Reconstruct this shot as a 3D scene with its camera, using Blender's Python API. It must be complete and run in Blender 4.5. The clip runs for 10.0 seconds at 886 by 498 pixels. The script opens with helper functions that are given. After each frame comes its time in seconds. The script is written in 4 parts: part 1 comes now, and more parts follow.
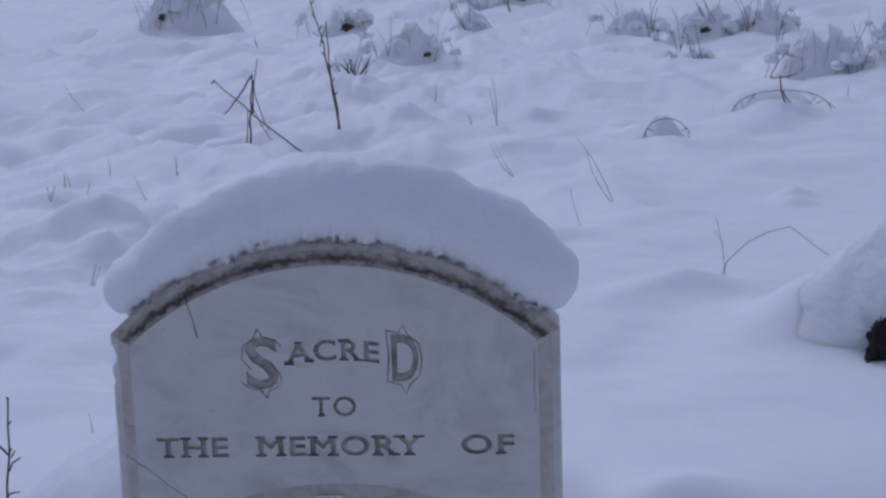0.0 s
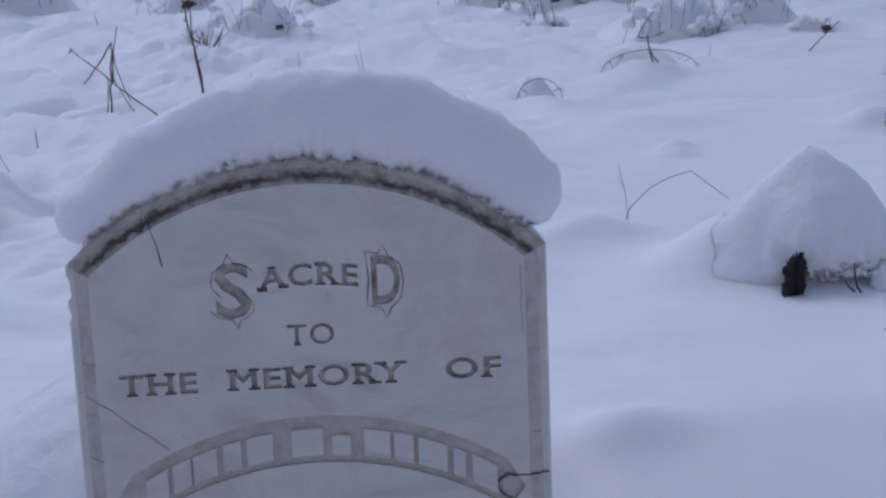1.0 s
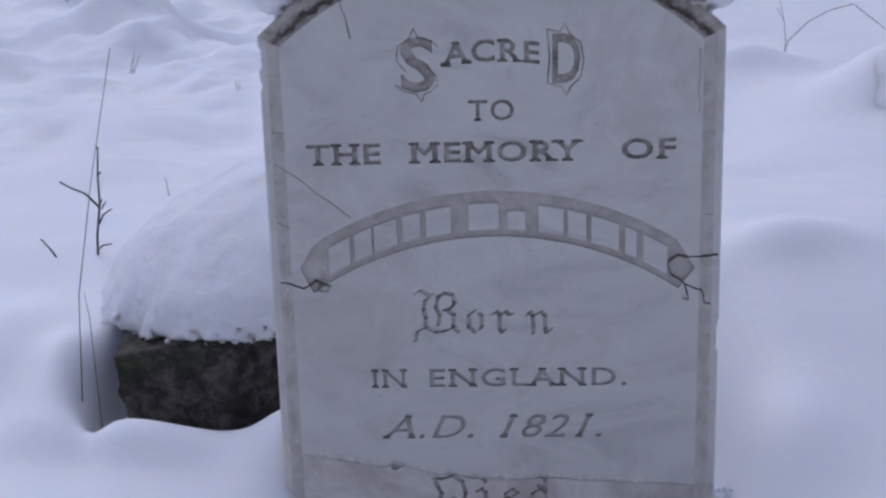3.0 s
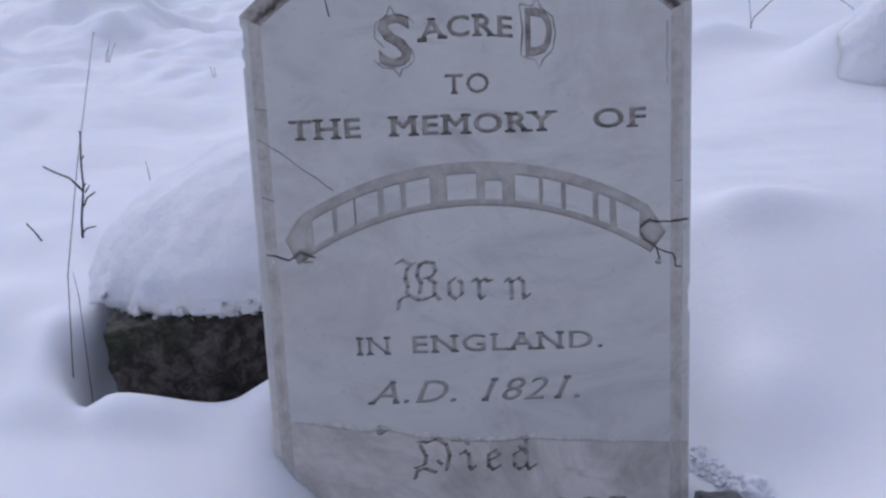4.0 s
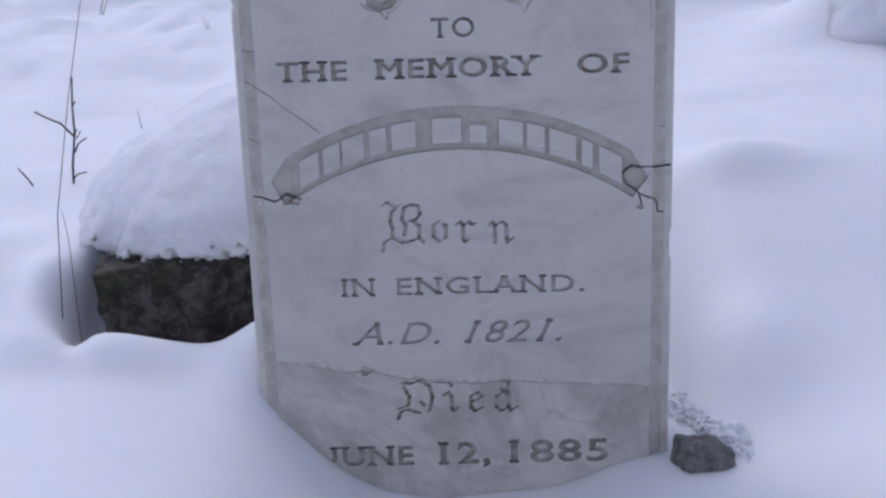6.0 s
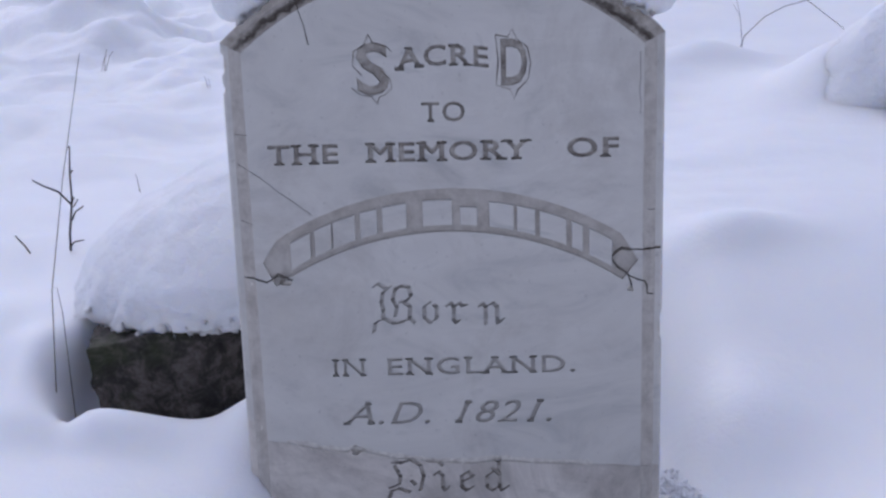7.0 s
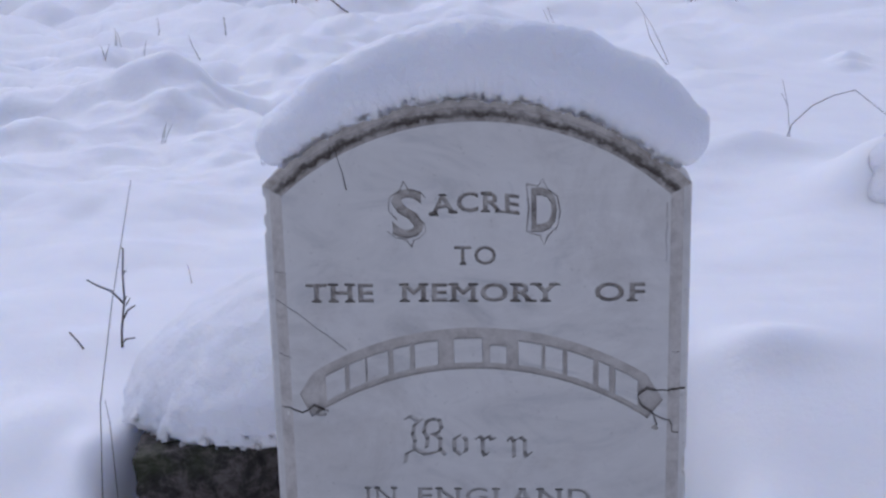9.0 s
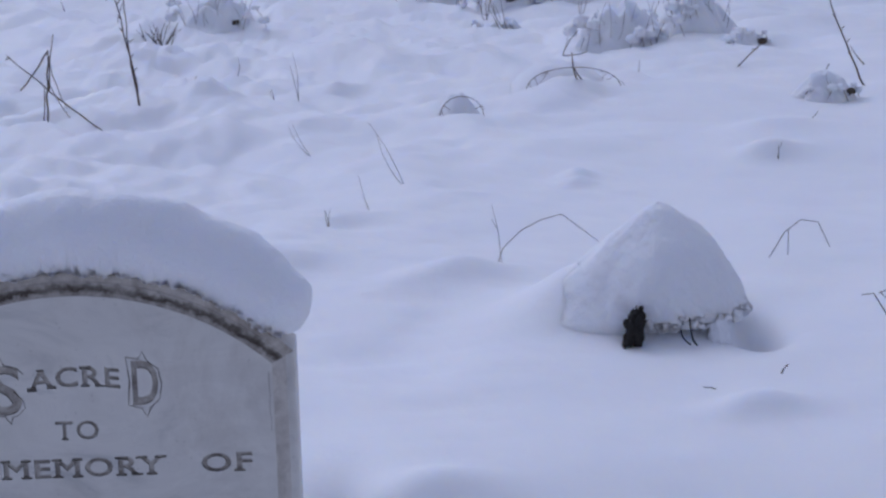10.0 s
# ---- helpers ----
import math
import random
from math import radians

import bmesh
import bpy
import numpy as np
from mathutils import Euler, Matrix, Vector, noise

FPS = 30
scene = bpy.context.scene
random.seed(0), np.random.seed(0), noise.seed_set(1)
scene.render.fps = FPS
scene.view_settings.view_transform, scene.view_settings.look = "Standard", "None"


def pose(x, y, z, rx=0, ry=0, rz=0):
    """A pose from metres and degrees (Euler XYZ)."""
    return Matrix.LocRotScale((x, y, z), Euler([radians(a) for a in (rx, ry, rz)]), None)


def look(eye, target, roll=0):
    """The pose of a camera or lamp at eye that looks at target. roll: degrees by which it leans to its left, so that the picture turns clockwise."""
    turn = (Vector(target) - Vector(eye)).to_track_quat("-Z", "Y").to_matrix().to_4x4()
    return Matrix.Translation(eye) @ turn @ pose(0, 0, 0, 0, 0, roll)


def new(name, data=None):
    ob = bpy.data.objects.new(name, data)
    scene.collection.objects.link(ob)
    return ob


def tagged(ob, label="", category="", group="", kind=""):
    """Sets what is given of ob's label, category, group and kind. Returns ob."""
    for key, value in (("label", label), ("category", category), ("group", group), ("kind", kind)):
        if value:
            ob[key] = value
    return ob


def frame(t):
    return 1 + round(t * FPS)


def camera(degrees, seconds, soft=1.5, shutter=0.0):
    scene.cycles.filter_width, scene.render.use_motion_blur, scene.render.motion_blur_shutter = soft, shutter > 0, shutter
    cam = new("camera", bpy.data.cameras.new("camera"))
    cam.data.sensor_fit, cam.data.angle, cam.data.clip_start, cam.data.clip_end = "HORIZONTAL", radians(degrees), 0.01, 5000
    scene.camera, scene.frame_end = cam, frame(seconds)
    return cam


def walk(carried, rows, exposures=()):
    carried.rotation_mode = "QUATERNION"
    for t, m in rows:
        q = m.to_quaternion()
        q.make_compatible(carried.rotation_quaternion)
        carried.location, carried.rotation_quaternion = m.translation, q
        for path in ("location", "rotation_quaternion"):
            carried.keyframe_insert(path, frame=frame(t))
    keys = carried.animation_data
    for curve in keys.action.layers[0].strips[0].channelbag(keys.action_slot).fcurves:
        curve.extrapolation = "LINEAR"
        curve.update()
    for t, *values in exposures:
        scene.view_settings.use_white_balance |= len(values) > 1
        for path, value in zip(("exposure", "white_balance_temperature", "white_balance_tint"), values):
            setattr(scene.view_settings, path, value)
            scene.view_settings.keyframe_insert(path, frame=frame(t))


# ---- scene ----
cam = camera(34.0, 10.0, 2.5)
PATH = [
    (0, (0.237, -1.537, 1.022), (0.099, 0.425, 0.665), -1.8),
    (0.5, (0.148, -1.467, 0.967), (0.228, 0.502, 0.627), -1.1),
    (1, (0.076, -1.479, 0.941), (0.167, 0.481, 0.557), -2.3),
    (1.5, (0.04, -1.496, 0.921), (0.053, 0.46, 0.504), -1.5),
    (2, (0.024, -1.533, 0.905), (-0.014, 0.411, 0.439), -1.4),
    (2.5, (0.019, -1.524, 0.866), (-0.062, 0.405, 0.344), -1.5),
    (2.7, (0.02, -1.527, 0.861), (-0.074, 0.396, 0.317), -1.5),
    (4, (0.012, -1.6, 0.852), (-0.041, 0.316, 0.282), -2.5),
    (4.5, (0.016, -1.611, 0.831), (-0.015, 0.293, 0.22), -2.2),
    (5, (0.019, -1.633, 0.827), (-0.029, 0.255, 0.168), -2.4),
    (5.2, (0.026, -1.632, 0.817), (-0.047, 0.256, 0.16), -2.2),
    (6.3, (0.028, -1.62, 0.848), (-0.018, 0.287, 0.247), -1.8),
    (6.5, (0.04, -1.615, 0.862), (-0.016, 0.294, 0.266), -1.9),
    (7, (0.048, -1.616, 0.886), (-0.012, 0.3, 0.316), -1.8),
    (7.5, (0.06, -1.631, 0.919), (-0.012, 0.293, 0.378), -1.7),
    (8, (0.072, -1.654, 0.949), (-0.039, 0.27, 0.414), -1.5),
    (8.5, (0.086, -1.654, 0.99), (-0.092, 0.263, 0.449), -1.6),
    (9, (0.089, -1.631, 1.034), (-0.057, 0.289, 0.494), -1.4),
    (9.5, (0.154, -1.614, 1.08), (0.2, 0.332, 0.617), -1.5),
    (10, (0.351, -1.606, 1.119), (0.445, 0.346, 0.692), -1.2),
]
EXPO = [(0, -1.35, 4750, 17), (0.7, -1.25, 4800, 17), (1.5, -1.11, 4950, 16), (2.5, -1.0, 5000, 16), (4.5, -0.73, 5050, 16), (7.5, -0.67, 5100, 16), (9, -0.76, 5050, 16), (9.5, -0.88, 5000, 16), (10, -1.05, 4850, 17)]
walk(cam, [(t, look(eye, target, roll)) for t, eye, target, roll in PATH], EXPO)

# ---- world and sun: an even overcast sky, a little brighter where the veiled sun stands ----
SUN_ELEVATION, SUN_TURN = radians(50), radians(-32)
world = bpy.data.worlds.new("overcast_sky")
scene.world = world
world.use_nodes = True
wn = world.node_tree.nodes
sky = wn.new("ShaderNodeTexSky")
sky.sky_type, sky.sun_disc = "NISHITA", False
sky.sun_elevation, sky.sun_rotation = SUN_ELEVATION, SUN_TURN
sky.air_density, sky.dust_density, sky.ozone_density = 0.7, 9.0, 0.8
cloud = wn.new("ShaderNodeMix")
cloud.data_type, cloud.blend_type = "RGBA", "MIX"
cloud.inputs["Factor"].default_value = 0.52
cloud.inputs["B"].default_value = (6.35, 5.85, 5.85, 1)
world.node_tree.links.new(sky.outputs[0], cloud.inputs["A"])
wn["Background"].inputs["Strength"].default_value = 0.15
world.node_tree.links.new(cloud.outputs["Result"], wn["Background"].inputs["Color"])
sun = new("sun", bpy.data.lights.new("sun", "SUN"))
sun.data.energy, sun.data.angle, sun.data.color = 0.46, radians(45), (1.0, 0.96, 0.93)
sun_way = Vector((math.sin(SUN_TURN) * math.cos(SUN_ELEVATION), math.cos(SUN_TURN) * math.cos(SUN_ELEVATION), math.sin(SUN_ELEVATION)))
sun.matrix_world = look(sun_way * 30, (0, 0, 0))


# ---- materials ----
def material(name, rough=0.8):
    m = bpy.data.materials.new(name)
    m.use_nodes = True
    m.node_tree.nodes["Principled BSDF"].inputs["Roughness"].default_value = rough
    return m, m.node_tree.nodes, m.node_tree.links, m.node_tree.nodes["Principled BSDF"]


def noise_node(n, l, scale, detail=6, rough=0.6, coords=None, distort=0.0):
    t = n.new("ShaderNodeTexNoise")
    t.inputs["Scale"].default_value, t.inputs["Detail"].default_value = scale, detail
    t.inputs["Roughness"].default_value, t.inputs["Distortion"].default_value = rough, distort
    if coords is None:
        coords = n.new("ShaderNodeTexCoord").outputs["Object"]
    l.new(coords, t.inputs["Vector"])
    return t.outputs["Fac"]


def ramp_node(n, l, fac, stops):
    r = n.new("ShaderNodeValToRGB")
    while len(r.color_ramp.elements) < len(stops):
        r.color_ramp.elements.new(0.5)
    for e, (p, c) in zip(r.color_ramp.elements, stops):
        e.position, e.color = p, (*c, 1) if len(c) == 3 else c
    l.new(fac, r.inputs["Fac"])
    return r.outputs["Color"]


def mix_node(n, l, a, b, fac, kind="MIX"):
    m = n.new("ShaderNodeMix")
    m.data_type, m.blend_type = "RGBA", kind
    for socket, v in ((m.inputs["A"], a), (m.inputs["B"], b), (m.inputs["Factor"], fac)):
        if isinstance(v, (int, float)):
            socket.default_value = v
        elif isinstance(v, tuple):
            socket.default_value = (*v, 1)
        else:
            l.new(v, socket)
    return m.outputs["Result"]


def bump_node(n, l, bsdf, height, strength, distance, before=None):
    b = n.new("ShaderNodeBump")
    b.inputs["Strength"].default_value, b.inputs["Distance"].default_value = strength, distance
    l.new(height, b.inputs["Height"])
    if before is not None:
        l.new(before, b.inputs["Normal"])
    l.new(b.outputs["Normal"], bsdf.inputs["Normal"])
    return b.outputs["Normal"]


def snow_material(name, grain=1.0, depth=0.9):
    m, n, l, p = material(name, 0.55)
    wide = noise_node(n, l, 2.2, 4)
    l.new(ramp_node(n, l, wide, [(0.3, (0.84, 0.85, 0.88)), (0.7, (0.90, 0.905, 0.915))]), p.inputs["Base Color"])
    p.inputs["Subsurface Weight"].default_value = depth
    p.inputs["Subsurface Radius"].default_value = (0.020, 0.022, 0.026)
    p.inputs["Subsurface Scale"].default_value = 1.0
    p.inputs["Specular IOR Level"].default_value = 0.25
    first = bump_node(n, l, p, noise_node(n, l, 34, 5, 0.65), 0.30 * grain, 0.012)
    bump_node(n, l, p, noise_node(n, l, 260, 3, 0.7), 0.35 * grain, 0.003, first)
    return m


SNOW = snow_material("settled_snow", 0.55)
SNOW_CAP = snow_material("fluffy_snow", 1.7, 0.9)
SNOW_CRUMB = snow_material("crumbled_snow", 1.0, 0.0)


def marble_material(name, light, dark, stain, dirt=0.55):
    m, n, l, p = material(name, 0.48)
    co = n.new("ShaderNodeTexCoord").outputs["Object"]
    turn = n.new("ShaderNodeMapping")
    turn.inputs["Rotation"].default_value, turn.inputs["Scale"].default_value = (0, 0.6, 0), (1, 1, 2.4)
    l.new(co, turn.inputs["Vector"])
    veins = noise_node(n, l, 7, 8, 0.62, turn.outputs[0], 1.4)
    base = ramp_node(n, l, veins, [(0.30, dark), (0.45, light), (0.62, tuple(min(1, c * 1.08) for c in light)), (0.75, dark)])
    grime = ramp_node(n, l, noise_node(n, l, 4.5, 10, 0.75, co, 0.6), [(0.66 - 0.28 * dirt, (0, 0, 0)), (0.80 - 0.17 * dirt, (1, 1, 1))])
    base = mix_node(n, l, base, stain, mix_node(n, l, (0, 0, 0), grime, dirt))
    specks = ramp_node(n, l, noise_node(n, l, 150, 2, 0.5, co), [(0.67, (0, 0, 0)), (0.72, (1, 1, 1))])
    base = mix_node(n, l, base, tuple(c * 0.45 for c in stain), mix_node(n, l, (0, 0, 0), specks, 0.22))
    l.new(base, p.inputs["Base Color"])
    first = bump_node(n, l, p, noise_node(n, l, 420, 3, 0.7, co), 0.25, 0.0015)
    bump_node(n, l, p, noise_node(n, l, 26, 6, 0.6, co), 0.2, 0.003, first)
    return m


MARBLE = marble_material("white_marble", (0.60, 0.585, 0.535), (0.49, 0.485, 0.45), (0.40, 0.375, 0.33))
MARBLE_LOW = marble_material("stained_marble", (0.66, 0.62, 0.55), (0.53, 0.50, 0.44), (0.27, 0.245, 0.21), 0.85)


def weathered_material(name, light, dark, low=0.42, high=0.62, scale=38):
    m, n, l, p = material(name, 0.85)
    co = n.new("ShaderNodeTexCoord").outputs["Object"]
    fac = noise_node(n, l, scale, 9, 0.72, co, 0.3)
    l.new(ramp_node(n, l, fac, [(low, dark), (high, light)]), p.inputs["Base Color"])
    bump_node(n, l, p, noise_node(n, l, scale * 6, 5, 0.7, co), 0.4, 0.003)
    return m


MOULD = weathered_material("weathered_moulding", (0.56, 0.53, 0.47), (0.41, 0.38, 0.33), 0.36, 0.58, 40)


def arch_material():
    """Moulding of the arch: pale rim, dark lichen gathered along its groove with a ragged edge."""
    m, n, l, p = material("lichen_streaked_moulding", 0.85)
    co = n.new("ShaderNodeTexCoord").outputs["Object"]
    away = n.new("ShaderNodeVectorMath")
    away.operation = "DISTANCE"
    flat = n.new("ShaderNodeVectorMath")
    flat.operation = "MULTIPLY"
    flat.inputs[1].default_value = (1, 0, 1)
    l.new(co, flat.inputs[0])
    l.new(flat.outputs[0], away.inputs[0])
    away.inputs[1].default_value = (0.0028, 0, 0.39012)
    wob = n.new("ShaderNodeMath")
    wob.operation = "MULTIPLY_ADD"
    l.new(noise_node(n, l, 90, 8, 0.75, co), wob.inputs[0])
    wob.inputs[1].default_value = 0.022
    l.new(away.outputs["Value"], wob.inputs[2])
    span = n.new("ShaderNodeMapRange")
    l.new(wob.outputs[0], span.inputs["Value"])
    span.inputs["From Min"].default_value, span.inputs["From Max"].default_value = 0.3349 + 0.011, 0.3619 + 0.011
    pale = ramp_node(n, l, noise_node(n, l, 60, 8, 0.7, co), [(0.38, (0.36, 0.325, 0.27)), (0.60, (0.56, 0.52, 0.45))])
    amount = ramp_node(n, l, span.outputs[0], [(0.0, (0, 0, 0)), (0.17, (0.35, 0.35, 0.35)), (0.30, (1, 1, 1)), (0.42, (0.85, 0.85, 0.85)), (0.56, (0.06, 0.06, 0.06)), (1.0, (0, 0, 0))])
    patch = ramp_node(n, l, noise_node(n, l, 14, 6, 0.7, co), [(0.30, (0.45, 0.45, 0.45)), (0.55, (1, 1, 1))])
    l.new(mix_node(n, l, pale, (0.045, 0.034, 0.025), mix_node(n, l, amount, patch, 1.0, "MULTIPLY")), p.inputs["Base Color"])
    bump_node(n, l, p, noise_node(n, l, 240, 5, 0.7, co), 0.4, 0.003)
    return m


LICHEN = arch_material()
# cut faces of the lettering: blotchy and darker than the marble face, or paler
CARVED = weathered_material("dark_carving", (0.50, 0.47, 0.41), (0.225, 0.20, 0.17), 0.38, 0.62, 48)
CARVED_PALE = weathered_material("pale_carving", (0.54, 0.52, 0.47), (0.38, 0.36, 0.32), 0.38, 0.62, 48)
# mottled dark brown on the cut faces of the cracks
CRACK = weathered_material("dark_crack", (0.30, 0.27, 0.23), (0.08, 0.07, 0.06), 0.35, 0.60, 90)
CHIP = weathered_material("fresh_chip", (0.80, 0.775, 0.70), (0.52, 0.49, 0.43), 0.35, 0.60, 120)
DRY_STEM = weathered_material("dry_stem", (0.20, 0.15, 0.10), (0.07, 0.05, 0.035), 0.35, 0.65, 50)
STRAW = weathered_material("dry_straw", (0.15, 0.12, 0.085), (0.06, 0.048, 0.036), 0.35, 0.65, 40)
# brown tangle under the bushes, its shade painted into the dark colour
SHADED_TANGLE = weathered_material("shaded_tangle", (0.13, 0.10, 0.075), (0.03, 0.024, 0.018), 0.38, 0.62, 22)
DARK_TWIG = weathered_material("dark_twig", (0.075, 0.06, 0.05), (0.02, 0.017, 0.015), 0.35, 0.65, 60)
CHAR = weathered_material("blackened_wood", (0.03, 0.026, 0.022), (0.006, 0.005, 0.005), 0.35, 0.65, 30)


def rock_material():
    m, n, l, p = material("dark_mossy_rock", 0.9)
    co = n.new("ShaderNodeTexCoord").outputs["Object"]
    base = ramp_node(n, l, noise_node(n, l, 38, 10, 0.78, co, 0.5), [(0.32, (0.012, 0.010, 0.009)), (0.46, (0.050, 0.044, 0.038)), (0.60, (0.17, 0.145, 0.125)), (0.75, (0.07, 0.06, 0.054))])
    moss = ramp_node(n, l, noise_node(n, l, 7, 5, 0.6, co), [(0.50, (0, 0, 0)), (0.62, (1, 1, 1))])
    l.new(mix_node(n, l, base, (0.035, 0.050, 0.008), mix_node(n, l, (0, 0, 0), moss, 0.55)), p.inputs["Base Color"])
    first = bump_node(n, l, p, noise_node(n, l, 40, 8, 0.7, co), 0.8, 0.012)
    bump_node(n, l, p, noise_node(n, l, 260, 4, 0.7, co), 0.6, 0.003, first)
    return m


ROCK = rock_material()


# ---- building helpers ----
def lattice(n):
    r = np.random.RandomState(n)
    return r.rand(64, 64)


LATTICES = [lattice(s) for s in range(6)]


def value_noise(x, y, seed=0):
    """Smooth noise from -1 to 1 over arrays."""
    g = LATTICES[seed % 6]
    xi, yi = np.floor(x).astype(int), np.floor(y).astype(int)
    u, v = x - xi, y - yi
    u, v = u * u * u * (u * (6 * u - 15) + 10), v * v * v * (v * (6 * v - 15) + 10)
    a, b = g[xi % 64, yi % 64], g[(xi + 1) % 64, yi % 64]
    c, d = g[xi % 64, (yi + 1) % 64], g[(xi + 1) % 64, (yi + 1) % 64]
    return 2 * ((a * (1 - u) + b * u) * (1 - v) + (c * (1 - u) + d * u) * v) - 1


def fractal(x, y, scale, octaves=4, seed=0, gain=0.5):
    total, amp = 0.0, 1.0
    for k in range(octaves):
        total = total + amp * value_noise(x * scale + 7.3 * k, y * scale + 3.1 * k, seed + k)
        scale, amp = scale * 2.03, amp * gain
    return total


def ease(v):
    v = np.clip(v, 0, 1)
    return v * v * (3 - 2 * v)


def finish(name, bm, mats, parent=None, label="", smooth=True):
    """Links a bmesh as one mesh object."""
    me = bpy.data.meshes.new(name)
    bm.normal_update()
    bm.to_mesh(me)
    bm.free()
    for m in mats if isinstance(mats, (list, tuple)) else [mats]:
        me.materials.append(m)
    if smooth:
        me.polygons.foreach_set("use_smooth", [True] * len(me.polygons))
    ob = new(name, me)
    if parent is not None:
        ob.parent = parent
    if label:
        tagged(ob, label)
    return ob


def part(name, bm, mats, parent, label="", smooth=True):
    return finish(name, bm, mats, parent, label, smooth)


def thing(name, x, y, z, label, category, group=""):
    ob = new(name)
    ob.empty_display_size = 0.05
    ob.location = (x, y, z)
    return tagged(ob, label, category, group)


def grid_mesh(bm, pts, closed_v=False, mat=0):
    """Quads over a rows x columns array of points."""
    rows, cols = len(pts), len(pts[0])
    vs = [[bm.verts.new(p) for p in row] for row in pts]
    for i in range(rows - 1):
        for j in range(cols if closed_v else cols - 1):
            k = (j + 1) % cols
            f = bm.faces.new((vs[i][j], vs[i][k], vs[i + 1][k], vs[i + 1][j]))
            f.material_index = mat
    return vs


def tube(bm, pts, r0, r1, sides=5, mat=0):
    """A tapered round stem through points."""
    pts = [Vector(p) for p in pts]
    rings = []
    for i, p in enumerate(pts):
        d = (pts[min(i + 1, len(pts) - 1)] - pts[max(i - 1, 0)]).normalized()
        side = d.cross(Vector((0.3, 0.9, 0.2))).normalized()
        up = side.cross(d)
        r = r0 + (r1 - r0) * i / (len(pts) - 1)
        rings.append([p + (side * math.cos(a) + up * math.sin(a)) * r for a in [k * math.tau / sides for k in range(sides)]])
    vs = grid_mesh(bm, rings, True, mat)
    bm.faces.new(list(reversed(vs[0])))
    bm.faces.new(vs[-1])


def bent(rng, a, b, sag=0.0, n=7, shake=0.0):
    """Points from a to b, sagging sideways and shaken a little."""
    a, b = Vector(a), Vector(b)
    side = (b - a).cross(Vector((0, 1, 0))).normalized() if (b - a).length > 1e-6 else Vector((1, 0, 0))
    out = []
    for i in range(n):
        t = i / (n - 1)
        p = a.lerp(b, t) + side * sag * 4 * t * (1 - t)
        if 0 < i < n - 1:
            p += Vector((rng.uniform(-1, 1), rng.uniform(-1, 1), rng.uniform(-1, 1))) * shake
        out.append(p)
    return out


# ---- ground: one snow sheet to the horizon ----
BANK_X = [-3.0, -1.2, -0.6, -0.45, -0.33, -0.262, -0.235, -0.17, -0.10, -0.03, 0.13, 0.20, 0.25, 0.36, 0.6, 1.0, 3.0]
BANK_Z = [0.13, 0.14, 0.135, 0.13, 0.115, 0.095, 0.075, 0.025, -0.012, -0.022, -0.008, 0.028, 0.032, 0.03, 0.09, 0.15, 0.22]
# x, y, radius x, radius y, height
MOUNDS = [
    (-0.235, 0.08, 0.065, 0.07, 0.095),
    (-0.45, 0.10, 0.15, 0.045, 0.032),
    (-0.42, 0.21, 0.12, 0.05, -0.10),
    (-0.500, 0.24, 0.022, 0.10, -0.12),
    (-0.570, 0.22, 0.045, 0.09, 0.060),
    (-0.68, 0.33, 0.10, 0.13, 0.045),
    (0.44, 0.55, 0.09, 0.05, 0.030),
    (0.56, 1.66, 0.13, 0.07, 0.045),
    (0.270, 0.24, 0.035, 0.12, -0.05),
    (0.300, 0.42, 0.055, 0.20, -0.06),
    (0.37, 0.18, 0.09, 0.10, 0.045),
    (0.925, 1.40, 0.19, 0.13, 0.085),
    (0.77, 1.36, 0.15, 0.12, 0.085),
    (1.02, 0.80, 0.09, 0.05, 0.035),
    (-1.02, 2.48, 0.10, 0.08, 0.07),
    (0.68, 3.62, 0.15, 0.12, 0.05),
    (1.12, 4.12, 0.30, 0.18, 0.07),
    (1.10, 3.1, 0.5, 0.4, 0.04),
    (0.96, 2.62, 0.05, 0.03, 0.025),
    (1.135, 1.27, 0.05, 0.09, -0.085),
    (-2.62, 9.05, 0.14, 0.105, 0.08),
    (-0.24, 4.84, 0.07, 0.053, 0.05),
    (-0.06, 6.0, 0.08, 0.06, 0.05),
    (-1.03, 2.62, 0.085, 0.064, 0.06),
    (0.21, 4.7, 0.1, 0.075, 0.05),
    (-0.32, 4.33, 0.13, 0.09, 0.03),
    (1.56, 2.74, 0.09, 0.06, 0.045),
    (0.97, 2.72, 0.045, 0.034, 0.03),
    (0.3, 4.15, 0.08, 0.06, 0.03),
    (-1.3, 2.2, 0.1, 0.075, 0.035),
    (-0.75, 1.15, 0.12, 0.09, 0.02),
    (-1.2, 3.0, 0.12, 0.09, 0.04),
    (0.1, 1.9, 0.15, 0.112, 0.025),
    (-0.4, 2.6, 0.13, 0.098, 0.035),
    (-0.2, 3.2, 0.12, 0.09, 0.03),
    (1.7, 3.1, 0.16, 0.12, 0.04),
    (0.62, 3.9, 0.09, 0.068, 0.05),
    (-0.28, 4.35, 0.10, 0.07, 0.02),
    (0.30, 2.22, 0.12, 0.05, -0.02),
]


